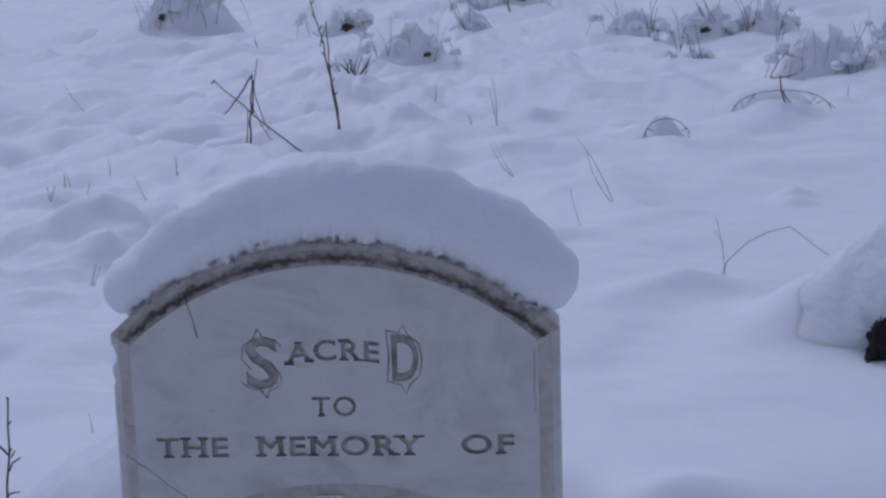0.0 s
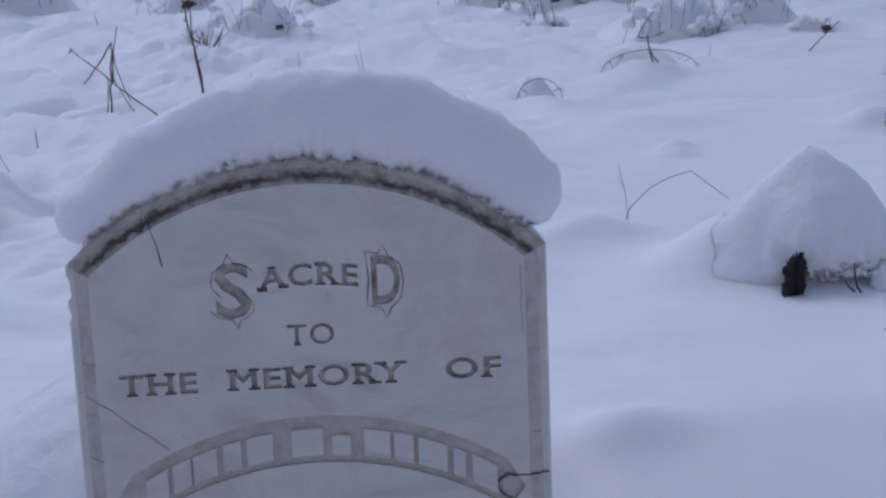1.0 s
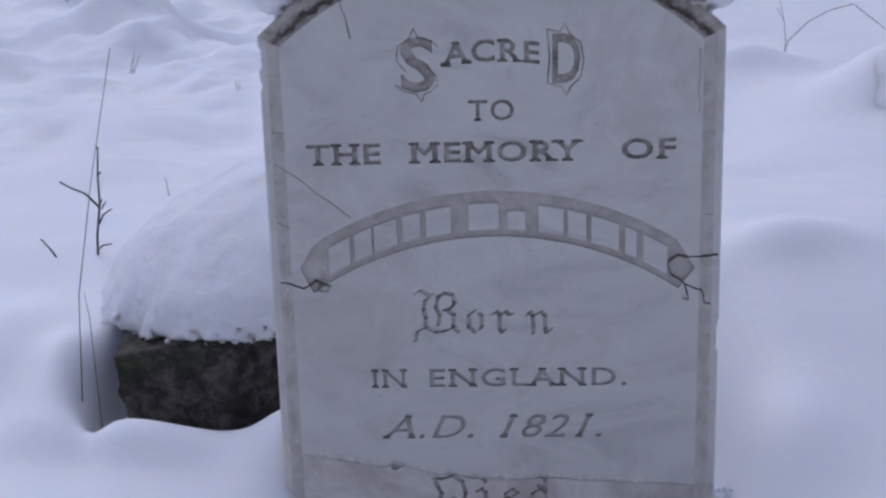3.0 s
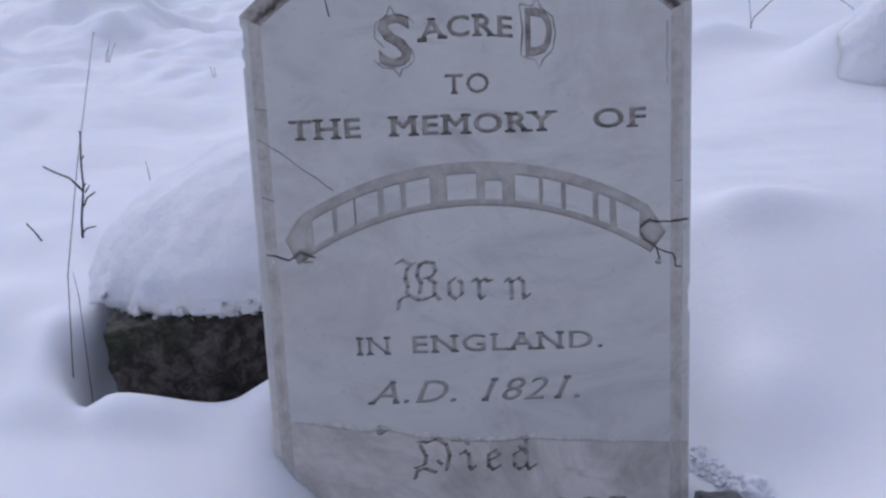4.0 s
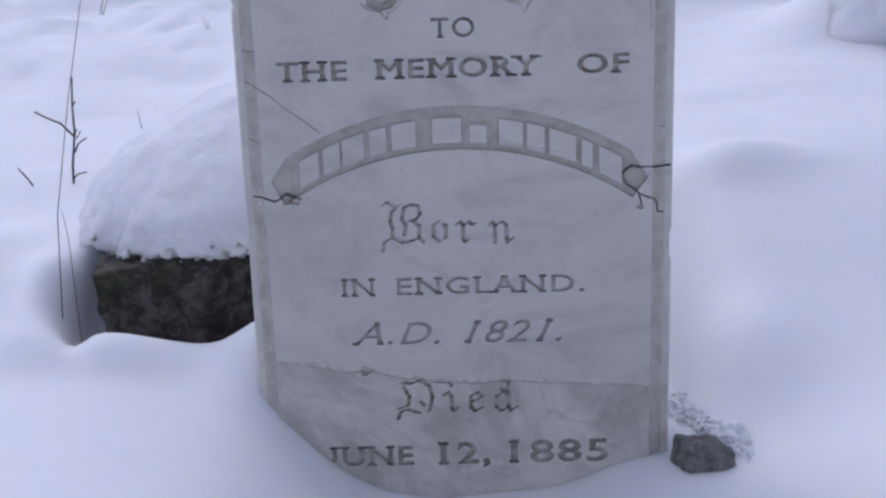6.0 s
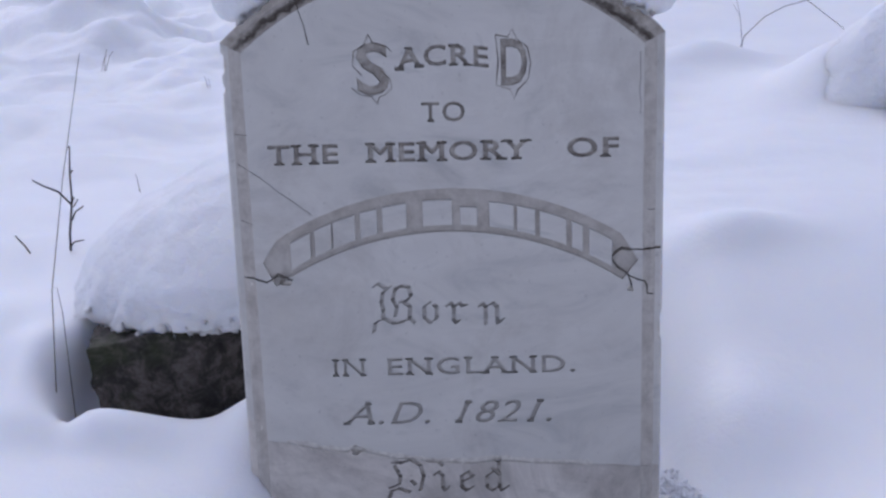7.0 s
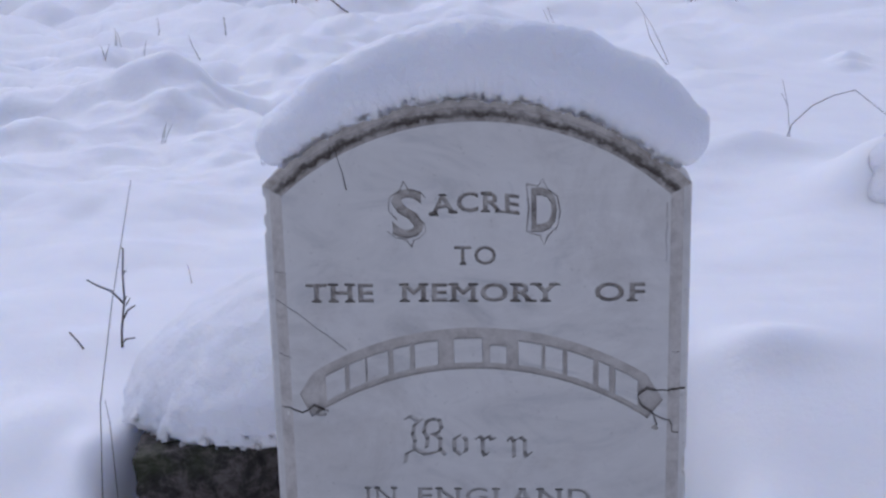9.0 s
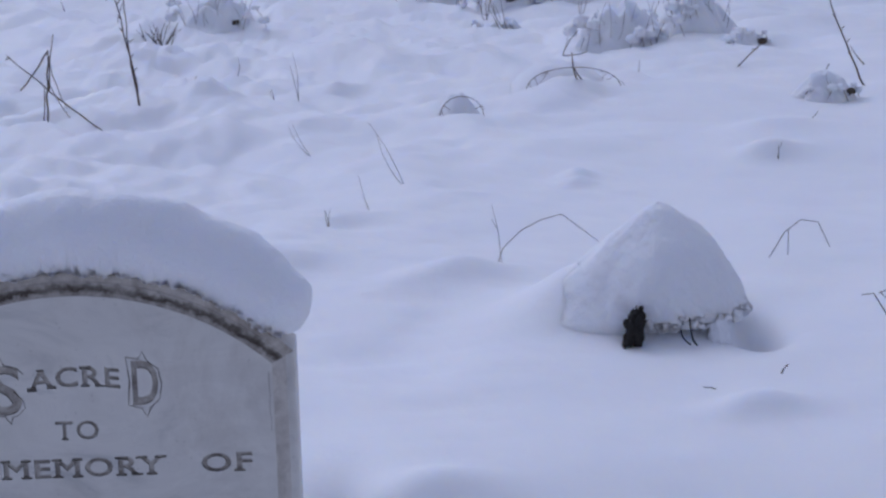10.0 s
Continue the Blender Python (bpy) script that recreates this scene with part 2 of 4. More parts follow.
def ground_z(x, y):
    x, y = np.asarray(x, float), np.asarray(y, float)
    yy = np.minimum(y, 45)
    far = 0.235 + 0.052 * yy + 0.04 * np.clip(x, -8, 8)
    low = sum(w * np.interp(x + d, BANK_X, BANK_Z) for d, w in ((-0.04, 0.1), (-0.02, 0.22), (0, 0.36), (0.02, 0.22), (0.04, 0.1))) + 0.05 * ease((-0.12 - y) / 0.6) * np.exp(-((x / 0.3) ** 2))
    near = (1 - ease((np.abs(x) - 0.8) / 1.4)) * ease((y + 1.9) / 1.4)
    low = low * near + far * (1 - near)
    step = ease((y + 0.02) / 0.66)
    z = low * (1 - step) + far * step
    for mx, my, rx, ry, h in MOUNDS:
        z = z + h * np.exp(-(((x - mx) / rx) ** 2) - ((y - my) / ry) ** 2)
    away = ease((np.hypot(x, y) - 0.35) / 0.9)
    z = z + away * (0.034 * fractal(x + 9, y + 4, 1.0, 2, 1) + 0.021 * (1 - 0.55 * ease((x - 0.2) / 0.7) * ease((5.5 - y) / 2)) * fractal(x + 0.3 * y, y * 1.25, 3.1, 4, 2, 0.45) - 0.008)
    rough = ease((y - 0.7 - 1.1 * np.clip(x + 0.4, 0, 3)) / 1.9) + 0.35 * ease((y - 3.6) / 2)
    z = z + rough * (0.72 + 0.75 * ease((0.1 - x) / 0.8)) * (0.036 * np.maximum(fractal(x * 0.8 + 0.3 * y, y, 2.1, 3, 3, 0.45), -0.3) + 0.025 * fractal(x + 0.4 * y, y * 1.1, 4.7, 4, 4, 0.5) - 0.012)
    z = z + np.clip(rough, 0, 1) * 0.007 * fractal(x + 0.5 * y, y * 0.9 + 2, 8.5, 2, 5, 0.5)
    return z


def zg(x, y):
    return float(ground_z(x, y))


def graded(fine_from, fine_to, step, reach, growth, back):
    """Coordinates at an even step in the middle that widen outwards to the horizon."""
    mid = list(np.arange(fine_from, fine_to + step / 2, step))
    lo, hi = [], []
    for out, sign, ratio, at in ((lo, -1, back, mid[0]), (hi, 1, growth, mid[-1])):
        k = step
        while abs(at) < reach:
            k *= ratio
            at += sign * k
            out.append(at)
    return np.array(lo[::-1] + mid + hi)


def build_ground():
    gx, gy = graded(-0.9, 1.3, 0.013, 600, 1.034, 1.034), graded(-0.35, 2.1, 0.013, 600, 1.013, 1.09)
    x, y = np.meshgrid(gx, gy)
    v = np.stack([x, y, ground_z(x, y)], -1).reshape(-1, 3)
    nx, ny = len(gx), len(gy)
    i = (np.arange(ny - 1)[:, None] * nx + np.arange(nx - 1)[None]).ravel()
    faces = np.stack([i, i + 1, i + nx + 1, i + nx], -1)
    me = bpy.data.meshes.new("ground")
    me.from_pydata(v.tolist(), [], faces.tolist())
    me.polygons.foreach_set("use_smooth", [True] * len(me.polygons))
    me.materials.append(SNOW)
    tagged(new("ground", me), "deep soft bluish-white snow over uneven sloping ground", "snow", kind="structure")


build_ground()

# ---- headstone ----
HALF, SHOULDER, RISE, THICK, MIDDLE = 0.2508, 0.650, 0.101, 0.08, 0.0028
RADIUS = (HALF * HALF + RISE * RISE) / (2 * RISE)
ARC_Z = SHOULDER + RISE - RADIUS
FOOT = -0.25


def stone_outline(inset, n=48):
    """The slab's outline, moved inwards: up the right side, over the arch, down the left side."""
    h, r = HALF - inset, RADIUS - inset
    a = math.asin(h / r)
    pts = [(MIDDLE + h, FOOT)] + [(MIDDLE + r * math.sin(t), ARC_Z + r * math.cos(t)) for t in [a - 2 * a * i / n for i in range(n + 1)]] + [(MIDDLE - h, FOOT)]
    return pts


headstone = thing("headstone", 0, 0.04, zg(0, -0.05), "weathered white marble headstone with arched top, cracked and inscribed", "headstone")


def to_stone(ob):
    ob.parent = headstone
    ob.matrix_parent_inverse = Matrix.Translation(-headstone.location)
    return ob


def slab_mesh():
    bm = bmesh.new()
    profile = [(0.0, THICK), (0.0, 0.013), (0.0025, 0.0105), (0.009, 0.0095), (0.0105, 0.0075), (0.014, 0.0052), (0.0185, 0.0042), (0.0225, 0.0025), (0.0245, 0.0)]
    rings = [[(x, y, z) for x, z in stone_outline(d)] for d, y in profile]
    vs = grid_mesh(bm, rings)
    for i, f in enumerate(bm.faces):
        ring, seg = divmod(i, len(rings[0]) - 1)
        if ring >= 1:
            f.material_index = (0 if ring <= 2 else 1) if not 1 <= seg <= 48 else 2
    front = bm.faces.new(vs[-1])
    back = bm.faces.new(list(reversed(vs[0])))
    low = [row[0] for row in vs] + [row[-1] for row in reversed(vs)]
    bm.faces.new(low)
    bmesh.ops.recalc_face_normals(bm, faces=bm.faces)
    for z in (0.60, 0.545, 0.49, 0.326, 0.23, 0.07):
        bmesh.ops.bisect_plane(bm, geom=bm.verts[:] + bm.edges[:] + bm.faces[:], plane_co=(0, 0, z), plane_no=(0, 0, 1))
    for x in (-0.1101, -0.0151, 0.1007):
        bmesh.ops.bisect_plane(bm, geom=bm.verts[:] + bm.edges[:] + bm.faces[:], plane_co=(x, 0, 0), plane_no=(1, 0, 0))
    return bm


# everything carved into the face is cut out of the slab
def prism(bm, outline, y0, y1, mat):
    """A flat shape in x and z, drawn through from depth y0 to y1."""
    a = [bm.verts.new((x, y0, z)) for x, z in outline]
    b = [bm.verts.new((x, y1, z)) for x, z in outline]
    n = len(outline)
    faces = [bm.faces.new(a), bm.faces.new(list(reversed(b)))]
    faces += [bm.faces.new((a[i], b[i], b[(i + 1) % n], a[(i + 1) % n])) for i in range(n)]
    for f in faces:
        f.material_index = mat


def groove(bm, line, width, depth, mat, rng, shake=0.0012, step=0.008):
    """A thin jagged channel along a line of x, z points."""
    fine = []
    for (x0, z0), (x1, z1) in zip(line, line[1:]):
        n = max(1, int(math.hypot(x1 - x0, z1 - z0) / step))
        fine += [(x0 + (x1 - x0) * i / n, z0 + (z1 - z0) * i / n) for i in range(n)]
    fine.append(line[-1])
    fine = [(x + rng.uniform(-1, 1) * shake, z + rng.uniform(-1, 1) * shake) for x, z in fine]
    up, down = [], []
    for i, (x, z) in enumerate(fine):
        (xa, za), (xb, zb) = fine[max(i - 1, 0)], fine[min(i + 1, len(fine) - 1)]
        d = max(1e-6, math.hypot(xb - xa, zb - za))
        w = width * 0.5 * rng.uniform(0.55, 1.3)
        nx, nz = -(zb - za) / d * w, (xb - xa) / d * w
        up.append((x + nx, z + nz)), down.append((x - nx, z - nz))
    for i in range(len(fine) - 1):
        prism(bm, [down[i], down[i + 1], up[i + 1], up[i]], -0.02, depth, mat)


def carve_text(bm, body, x0, x1, z0, z1, mat, bold=0.0, slant=0.0, serif=0.0, depth=0.0028, bow=0.0):
    """Letters of the built-in font, scaled to fill a box on the face, as cutting solids."""
    cu = bpy.data.curves.new("lettering", "FONT")
    cu.body, cu.offset, cu.shear, cu.resolution_u, cu.space_character = body, bold, slant, 3, 1.12
    ob = new("lettering", cu)
    me = bpy.data.meshes.new_from_object(ob.evaluated_get(bpy.context.evaluated_depsgraph_get()))
    flat = bmesh.new()
    flat.from_mesh(me)
    bpy.data.objects.remove(ob), bpy.data.curves.remove(cu), bpy.data.meshes.remove(me)
    bmesh.ops.remove_doubles(flat, verts=flat.verts, dist=1e-4)
    xs, zs = [v.co.x for v in flat.verts], [v.co.y for v in flat.verts if v.co.y > -0.05]
    lo, hi, bottom, top = min(xs), max(xs), max(min(zs), -0.02), max(zs)

    def at(x, y):
        u = (x - lo) / (hi - lo)
        return x0 + u * (x1 - x0), z0 + (y - bottom) / (top - bottom) * (z1 - z0) + bow * (1 - (2 * u - 1) ** 2)

    feet = []
    for e in flat.edges:
        if e.is_boundary and serif:
            a, b = e.verts[0].co, e.verts[1].co
            if abs(a.y - b.y) < 0.004 and 0.04 < abs(a.x - b.x) < 0.24 and (abs(a.y - bottom) < 0.02 or abs(a.y - top) < 0.02):
                feet.append((min(a.x, b.x), max(a.x, b.x), a.y))
    front, back = {}, {}
    for v in flat.verts:
        x, z = at(v.co.x, v.co.y)
        front[v], back[v] = bm.verts.new((x, -0.02, z)), bm.verts.new((x, depth, z))
    for f in flat.faces:
        bm.faces.new([front[v] for v in f.verts]).material_index = mat
        bm.faces.new([back[v] for v in reversed(f.verts)]).material_index = mat
    for e in flat.edges:
        if e.is_boundary:
            l = e.link_loops[0]
            a, b = l.vert, l.link_loop_next.vert
            bm.faces.new((front[b], front[a], back[a], back[b])).material_index = mat
    flat.free()
    for a, b, y in feet:
        low = abs(y - bottom) < 0.02
        (xa, za), (xb, zb) = at(a - serif, y + (-0.012 if low else 0.012)), at(b + serif, y + (0.085 if low else -0.085))
        prism(bm, [(xa, min(za, zb)), (xb, min(za, zb)), (xb, max(za, zb)), (xa, max(za, zb))], -0.021, depth * 1.12, mat)


# broad-pen strokes of the old black letter, in heights of the small letters
PEN = {
    "B": ["0,1.75 .25,1.9 .65,1.7", ".9,1.75 .5,1.45 .4,1 .5,.6 .45,.3", "1.4,1.75 1.1,1.5 1,1.1 1.2,.75 1.1,.3", "1.1,1.65 1.5,1.75 1.85,1.7 1.95,1.3 1.75,1.05 1.4,1", "1.6,.95 1.9,.75 1.85,.2 2.1,-.05", "-.05,-.45 .05,0 .5,.2 1,-.05 1.4,0 1.85,.15"],
    "o": [".42,1 .14,.8 .14,.25 .45,0", ".64,.88 .78,.78 .78,.22 .66,.14"],
    "r": ["0,.86 .18,1 .32,.82 .32,.15 .42,0 .6,.15", ".46,.86 .64,1 .76,.84 .98,.88"],
    "n": ["0,.84 .15,1 .3,.82 .3,0", ".3,.8 .68,1 .9,.82 .9,.18 .95,0 1.2,.2"],
    "D": [".3,1.3 .45,1 .6,.75 .5,.3 0,.15", ".2,1.5 .7,1.45 1.2,1.6 1.7,1.3 1.85,.7 1.65,0", "-.05,-.4 .1,0 .5,.1 1.1,-.1", "1.2,.5 1.4,.3"],
    "i": ["0,.85 .2,1 .42,.8 .42,.15 .52,0 .72,.2", ".3,1.45 .42,1.32"],
    "e": [".5,1 .16,.78 .16,.2 .42,0 .75,.2", ".5,1 .8,.76 .24,.5"],
    "d": [".45,.96 .14,.8 .14,.22 .42,0 .8,.25", ".42,1.2 .8,.85", ".78,1.65 .8,.18 .92,0 1.25,.22"],
}


def blackletter(bm, letter, x, z, mat, ux=0.0226, uz=0.0255, nib=(0.088, 0.046)):
    """A letter cut with a slanted broad pen: thick down-strokes and hairlines."""
    for i, stroke in enumerate(PEN[letter]):
        line = [tuple(float(v) for v in p.split(",")) for p in stroke.split()]
        for k, ((x0, z0), (x1, z1)) in enumerate(zip(line, line[1:])):
            corners = [(px + sx * nib[0] + tx * 0.022, pz + sx * nib[1] - tx * 0.030) for px, pz in ((x0, z0), (x1, z1)) for sx in (-1, 1) for tx in (-1, 1)]
            hull = []
            corners = sorted(set(corners))
            for way in (corners, corners[::-1]):
                side = []
                for p in way:
                    while len(side) > 1 and (side[-1][0] - side[-2][0]) * (p[1] - side[-2][1]) - (side[-1][1] - side[-2][1]) * (p[0] - side[-2][0]) <= 0:
                        side.pop()
                    side.append(p)
                hull += side[:-1]
            prism(bm, [(x + px * ux, z + pz * uz) for px, pz in hull], -0.02 - 0.0003 * k - 0.0011 * i, 0.0017 + 0.00007 * k + 0.00002 * i, mat)


BREAK = [(-0.26, 0.190), (-0.236, 0.189), (-0.223, 0.178), (-0.222, 0.167), (-0.20, 0.163), (-0.128, 0.150), (-0.118, 0.155), (-0.105, 0.150), (-0.07, 0.141), (-0.013, 0.134), (0.03, 0.1335), (0.06, 0.136), (0.10, 0.132), (0.172, 0.128), (0.20, 0.128), (0.26, 0.120)]
ARC_OUT, ARC_IN = (0.003, 0.103, 0.375), (0.003, 0.066, 0.360)


def on_arc(arc, x):
    return x, arc[1] + math.sqrt(arc[2] ** 2 - (x - arc[0]) ** 2)


def carving():
    bm, rng = bmesh.new(), random.Random(5)
    carve_text(bm, "S", -0.094, -0.057, 0.589, 0.648, 0, 0.02, 0.0, 0.0)
    carve_text(bm, "ACRE", -0.048, 0.055, 0.616, 0.640, 0, 0.02, 0.0, 0.07, bow=0.004)
    carve_text(bm, "D", 0.0685, 0.0985, 0.5955, 0.6485, 0, 0.02, 0.0, 0.0)
    carve_text(bm, "TO", -0.022, 0.027, 0.556, 0.579, 0, 0.012, 0.0, 0.05)
    carve_text(bm, "THE", -0.200, -0.119, 0.510, 0.533, 0, 0.022, 0.0, 0.075)
    carve_text(bm, "MEMORY", -0.085, 0.099, 0.5105, 0.5335, 0, 0.022, 0.0, 0.075)
    carve_text(bm, "OF", 0.142, 0.201, 0.511, 0.534, 0, 0.022, 0.0, 0.075)
    for letter, x in (("B", -0.0863), ("o", -0.0300), ("r", 0.0005), ("n", 0.0385)):
        blackletter(bm, letter, x, 0.3165 - 0.03 * (x + 0.09), 1)
    carve_text(bm, "IN", -0.137, -0.101, 0.249, 0.271, 1, 0.0, 0.0, 0.06)
    carve_text(bm, "ENGLAND.", -0.073, 0.150, 0.249, 0.271, 1, 0.012, 0.0, 0.06)
    carve_text(bm, "A.D. 1821.", -0.128, 0.122, 0.186, 0.215, 1, 0.004, 0.35, 0.03)
    for letter, x in (("D", -0.0768), ("i", -0.0211), ("e", 0.0080), ("d", 0.0395)):
        blackletter(bm, letter, x, 0.0985 - 0.02 * (x + 0.08), 0)
    carve_text(bm, "JUNE", -0.168, -0.061, 0.026, 0.052, 0, 0.025, 0.0, 0.06)
    carve_text(bm, "12,", -0.028, 0.034, 0.026, 0.056, 0, 0.025, 0.0, 0.05)
    carve_text(bm, "1885", 0.059, 0.179, 0.026, 0.057, 0, 0.02, 0.0, 0.03)
    # fine outlines round the two tall letters
    for line in ([(-0.079, 0.657), (-0.084, 0.646), (-0.096, 0.638), (-0.098, 0.622), (-0.088, 0.611)],
                 [(-0.079, 0.657), (-0.074, 0.647), (-0.060, 0.644), (-0.0535, 0.637)],
                 [(-0.066, 0.616), (-0.056, 0.606), (-0.0545, 0.596), (-0.063, 0.588), (-0.069, 0.586), (-0.072, 0.578)],
                 [(-0.100, 0.597), (-0.090, 0.589), (-0.078, 0.587), (-0.072, 0.578)],
                 [(0.063, 0.653), (0.077, 0.650), (0.082, 0.659), (0.087, 0.648), (0.099, 0.638), (0.102, 0.620), (0.099, 0.602), (0.088, 0.591), (0.083, 0.580), (0.079, 0.591), (0.063, 0.596), (0.066, 0.625), (0.063, 0.653)]):
        groove(bm, line, 0.0016, 0.0012, 0, rng, 0.0002)
    # sunk band with its stippled floor
    n = 26
    band = [(-0.214, 0.393)] + [on_arc(ARC_OUT, -0.196 + 0.400 * i / n) for i in range(n + 1)] + [(0.224, 0.387)] + [on_arc(ARC_IN, 0.206 - 0.406 * i / n) for i in range(n + 1)]
    prism(bm, band[::-1], -0.02, 0.0035, 2)
    # cracks
    cracks = [
        ([(-0.176, 0.712), (-0.163, 0.700), (-0.158, 0.690), (-0.150, 0.668), (-0.146, 0.646)], 0.0013),
        ([(-0.25, 0.516), (-0.22, 0.502), (-0.19, 0.478), (-0.155, 0.450)], 0.0007),
        ([(-0.25, 0.547), (-0.222, 0.545)], 0.0011),
        ([(-0.25, 0.447), (-0.222, 0.440)], 0.0011),
        ([(-0.25, 0.375), (-0.225, 0.373), (-0.210, 0.369), (-0.196, 0.377), (-0.18, 0.372)], 0.0019),
        ([(0.25, 0.397), (0.224, 0.399), (0.205, 0.401), (0.192, 0.391), (0.20, 0.379), (0.213, 0.368), (0.216, 0.354)], 0.0019),
        ([(0.213, 0.368), (0.232, 0.361), (0.236, 0.345), (0.25, 0.340)], 0.0018),
        ([(0.252, 0.398), (0.240, 0.399), (0.230, 0.3995)], 0.003),
        ([(0.25, 0.447), (0.234, 0.4455)], 0.0012),
        ([(0.2245, 0.63), (0.2245, 0.60), (0.2250, 0.56)], 0.0006),
        ([(0.205, 0.690), (0.216, 0.676), (0.226, 0.672)], 0.0012),
    ]
    for line, width in cracks:
        groove(bm, line, width, 0.012 if width > 0.002 else 0.008, 3, rng)
    # pale chipped lip over the lower break
    lip = [(x, z + 0.0030) for x, z in BREAK[4:14]]
    groove(bm, lip, 0.0065, 0.0010, 4, rng, 0.0012)
    for x, z, r in ((-0.236, 0.184, 0.010), (-0.116, 0.153, 0.010), (-0.026, 0.137, 0.006), (0.055, 0.136, 0.005), (-0.238, 0.366, 0.011), (-0.19, 0.368, 0.008), (0.215, 0.352, 0.006)):
        prism(bm, [(x + r * math.cos(a) * rng.uniform(0.6, 1.2), z + 0.6 * r * math.sin(a) * rng.uniform(0.6, 1.2)) for a in [-k * math.tau / 9 for k in range(9)]], -0.02, 0.0045, 4)
    # chipped edges
    for x, z, w, h in ((-0.252, 0.626, 0.012, 0.016), (-0.252, 0.598, 0.008, 0.010), (0.253, 0.30, 0.006, 0.02), (-0.2525, 0.44, 0.006, 0.012)):
        prism(bm, [(x + w * math.cos(a) * rng.uniform(0.7, 1.1), z + h * math.sin(a) * rng.uniform(0.7, 1.1)) for a in [-k * math.tau / 8 for k in range(8)]], -0.02, 0.03, 4)
    bmesh.ops.recalc_face_normals(bm, faces=bm.faces)
    return bm


def cut(ob, cutter, operation):
    """The mesh of ob after a cut, with the cutter's own materials on the cut faces."""
    mod = ob.modifiers.new("cut", "BOOLEAN")
    mod.operation, mod.solver, mod.object, mod.use_self, mod.material_mode = operation, "EXACT", cutter, True, "TRANSFER"
    me = bpy.data.meshes.new_from_object(ob.evaluated_get(bpy.context.evaluated_depsgraph_get()))
    ob.modifiers.remove(mod)
    return me


whole = finish("whole", slab_mesh(), [MARBLE, MOULD, LICHEN], smooth=False)
cutter = finish("cutter", carving(), [CARVED, CARVED_PALE, MOULD, CRACK, CHIP], smooth=False)
carved = new("carved", cut(whole, cutter, "DIFFERENCE"))
bm = bmesh.new()
prism(bm, (BREAK + [(0.30, -0.4), (-0.30, -0.4)]), -0.03, 0.12, 0)
bmesh.ops.recalc_face_normals(bm, faces=bm.faces)
below = finish("below", bm, [CHIP], smooth=False)
upper_slab = to_stone(new("upper_slab", cut(carved, below, "DIFFERENCE")))
lower_slab = to_stone(new("lower_slab", cut(carved, below, "INTERSECT")))
for i, m in enumerate(lower_slab.data.materials):
    if m == MARBLE:
        lower_slab.data.materials[i] = MARBLE_LOW
lower_slab.location.y += 0.0012
lower_slab.location.z -= 0.0010
tagged(lower_slab, "greyer stained lower fragment below the break")
for ob in (whole, cutter, carved, below):
    bpy.data.objects.remove(ob)

# raised bars on the sunk band
for x0, x1, tall in ((-0.182, -0.156, 1), (-0.153, -0.131, 1), (-0.131, -0.103, 1), (-0.099, -0.077, 1), (-0.073, -0.043, 1), (-0.026, 0.010, 1), (0.017, 0.039, 0.72), (0.051, 0.081, 1), (0.083, 0.106, 1), (0.109, 0.142, 1), (0.146, 0.161, 1), (0.166, 0.195, 1)):
    bm = bmesh.new()
    x0, x1 = x0 + 0.0010, x1 - 0.0010
    lows = [on_arc(ARC_IN, x0 + (x1 - x0) * i / 3) for i in range(4)]
    ups = [on_arc(ARC_OUT, x0 + (x1 - x0) * i / 3) for i in range(4)]
    low = [(x, z + 0.008) for x, z in lows]
    up = [(x, z + 0.008 + (zt - 0.014 - z - 0.008) * tall) for (x, z), (_, zt) in zip(lows, ups)]
    prism(bm, low + up[::-1], -0.0002, 0.0037, 0)
    bmesh.ops.recalc_face_normals(bm, faces=bm.faces)
    bmesh.ops.bevel(bm, geom=bm.edges[:], offset=0.0006, segments=1, affect="EDGES")
    to_stone(part("raised_bar", bm, MARBLE, None, smooth=False))


# ---- snow on the headstone ----
def crumb_shape():
    ball = bmesh.new()
    bmesh.ops.create_icosphere(ball, subdivisions=2, radius=1.0)
    shape = [v.co.copy() for v in ball.verts], [[v.index for v in f.verts] for f in ball.faces]
    ball.free()
    return shape


CRUMB = crumb_shape()


def crumbs(bm, rng, spots):
    """Small ragged snow crumbs: x, y, z, size."""
    for x, y, z, r in spots:
        shift = Vector((rng.uniform(0, 90), 0, 0))
        sx, sy, sz = rng.uniform(0.8, 1.3), rng.uniform(0.7, 1.1), rng.uniform(0.7, 1.2)
        made = []
        for d in CRUMB[0]:
            k = r * (1 + 0.55 * noise.fractal(d * 1.1 + shift, 0.8, 2.0, 3))
            made.append(bm.verts.new((d.x * sx * k + x, d.y * sy * k + y, d.z * sz * k + z)))
        for f in CRUMB[1]:
            bm.faces.new([made[i] for i in f])


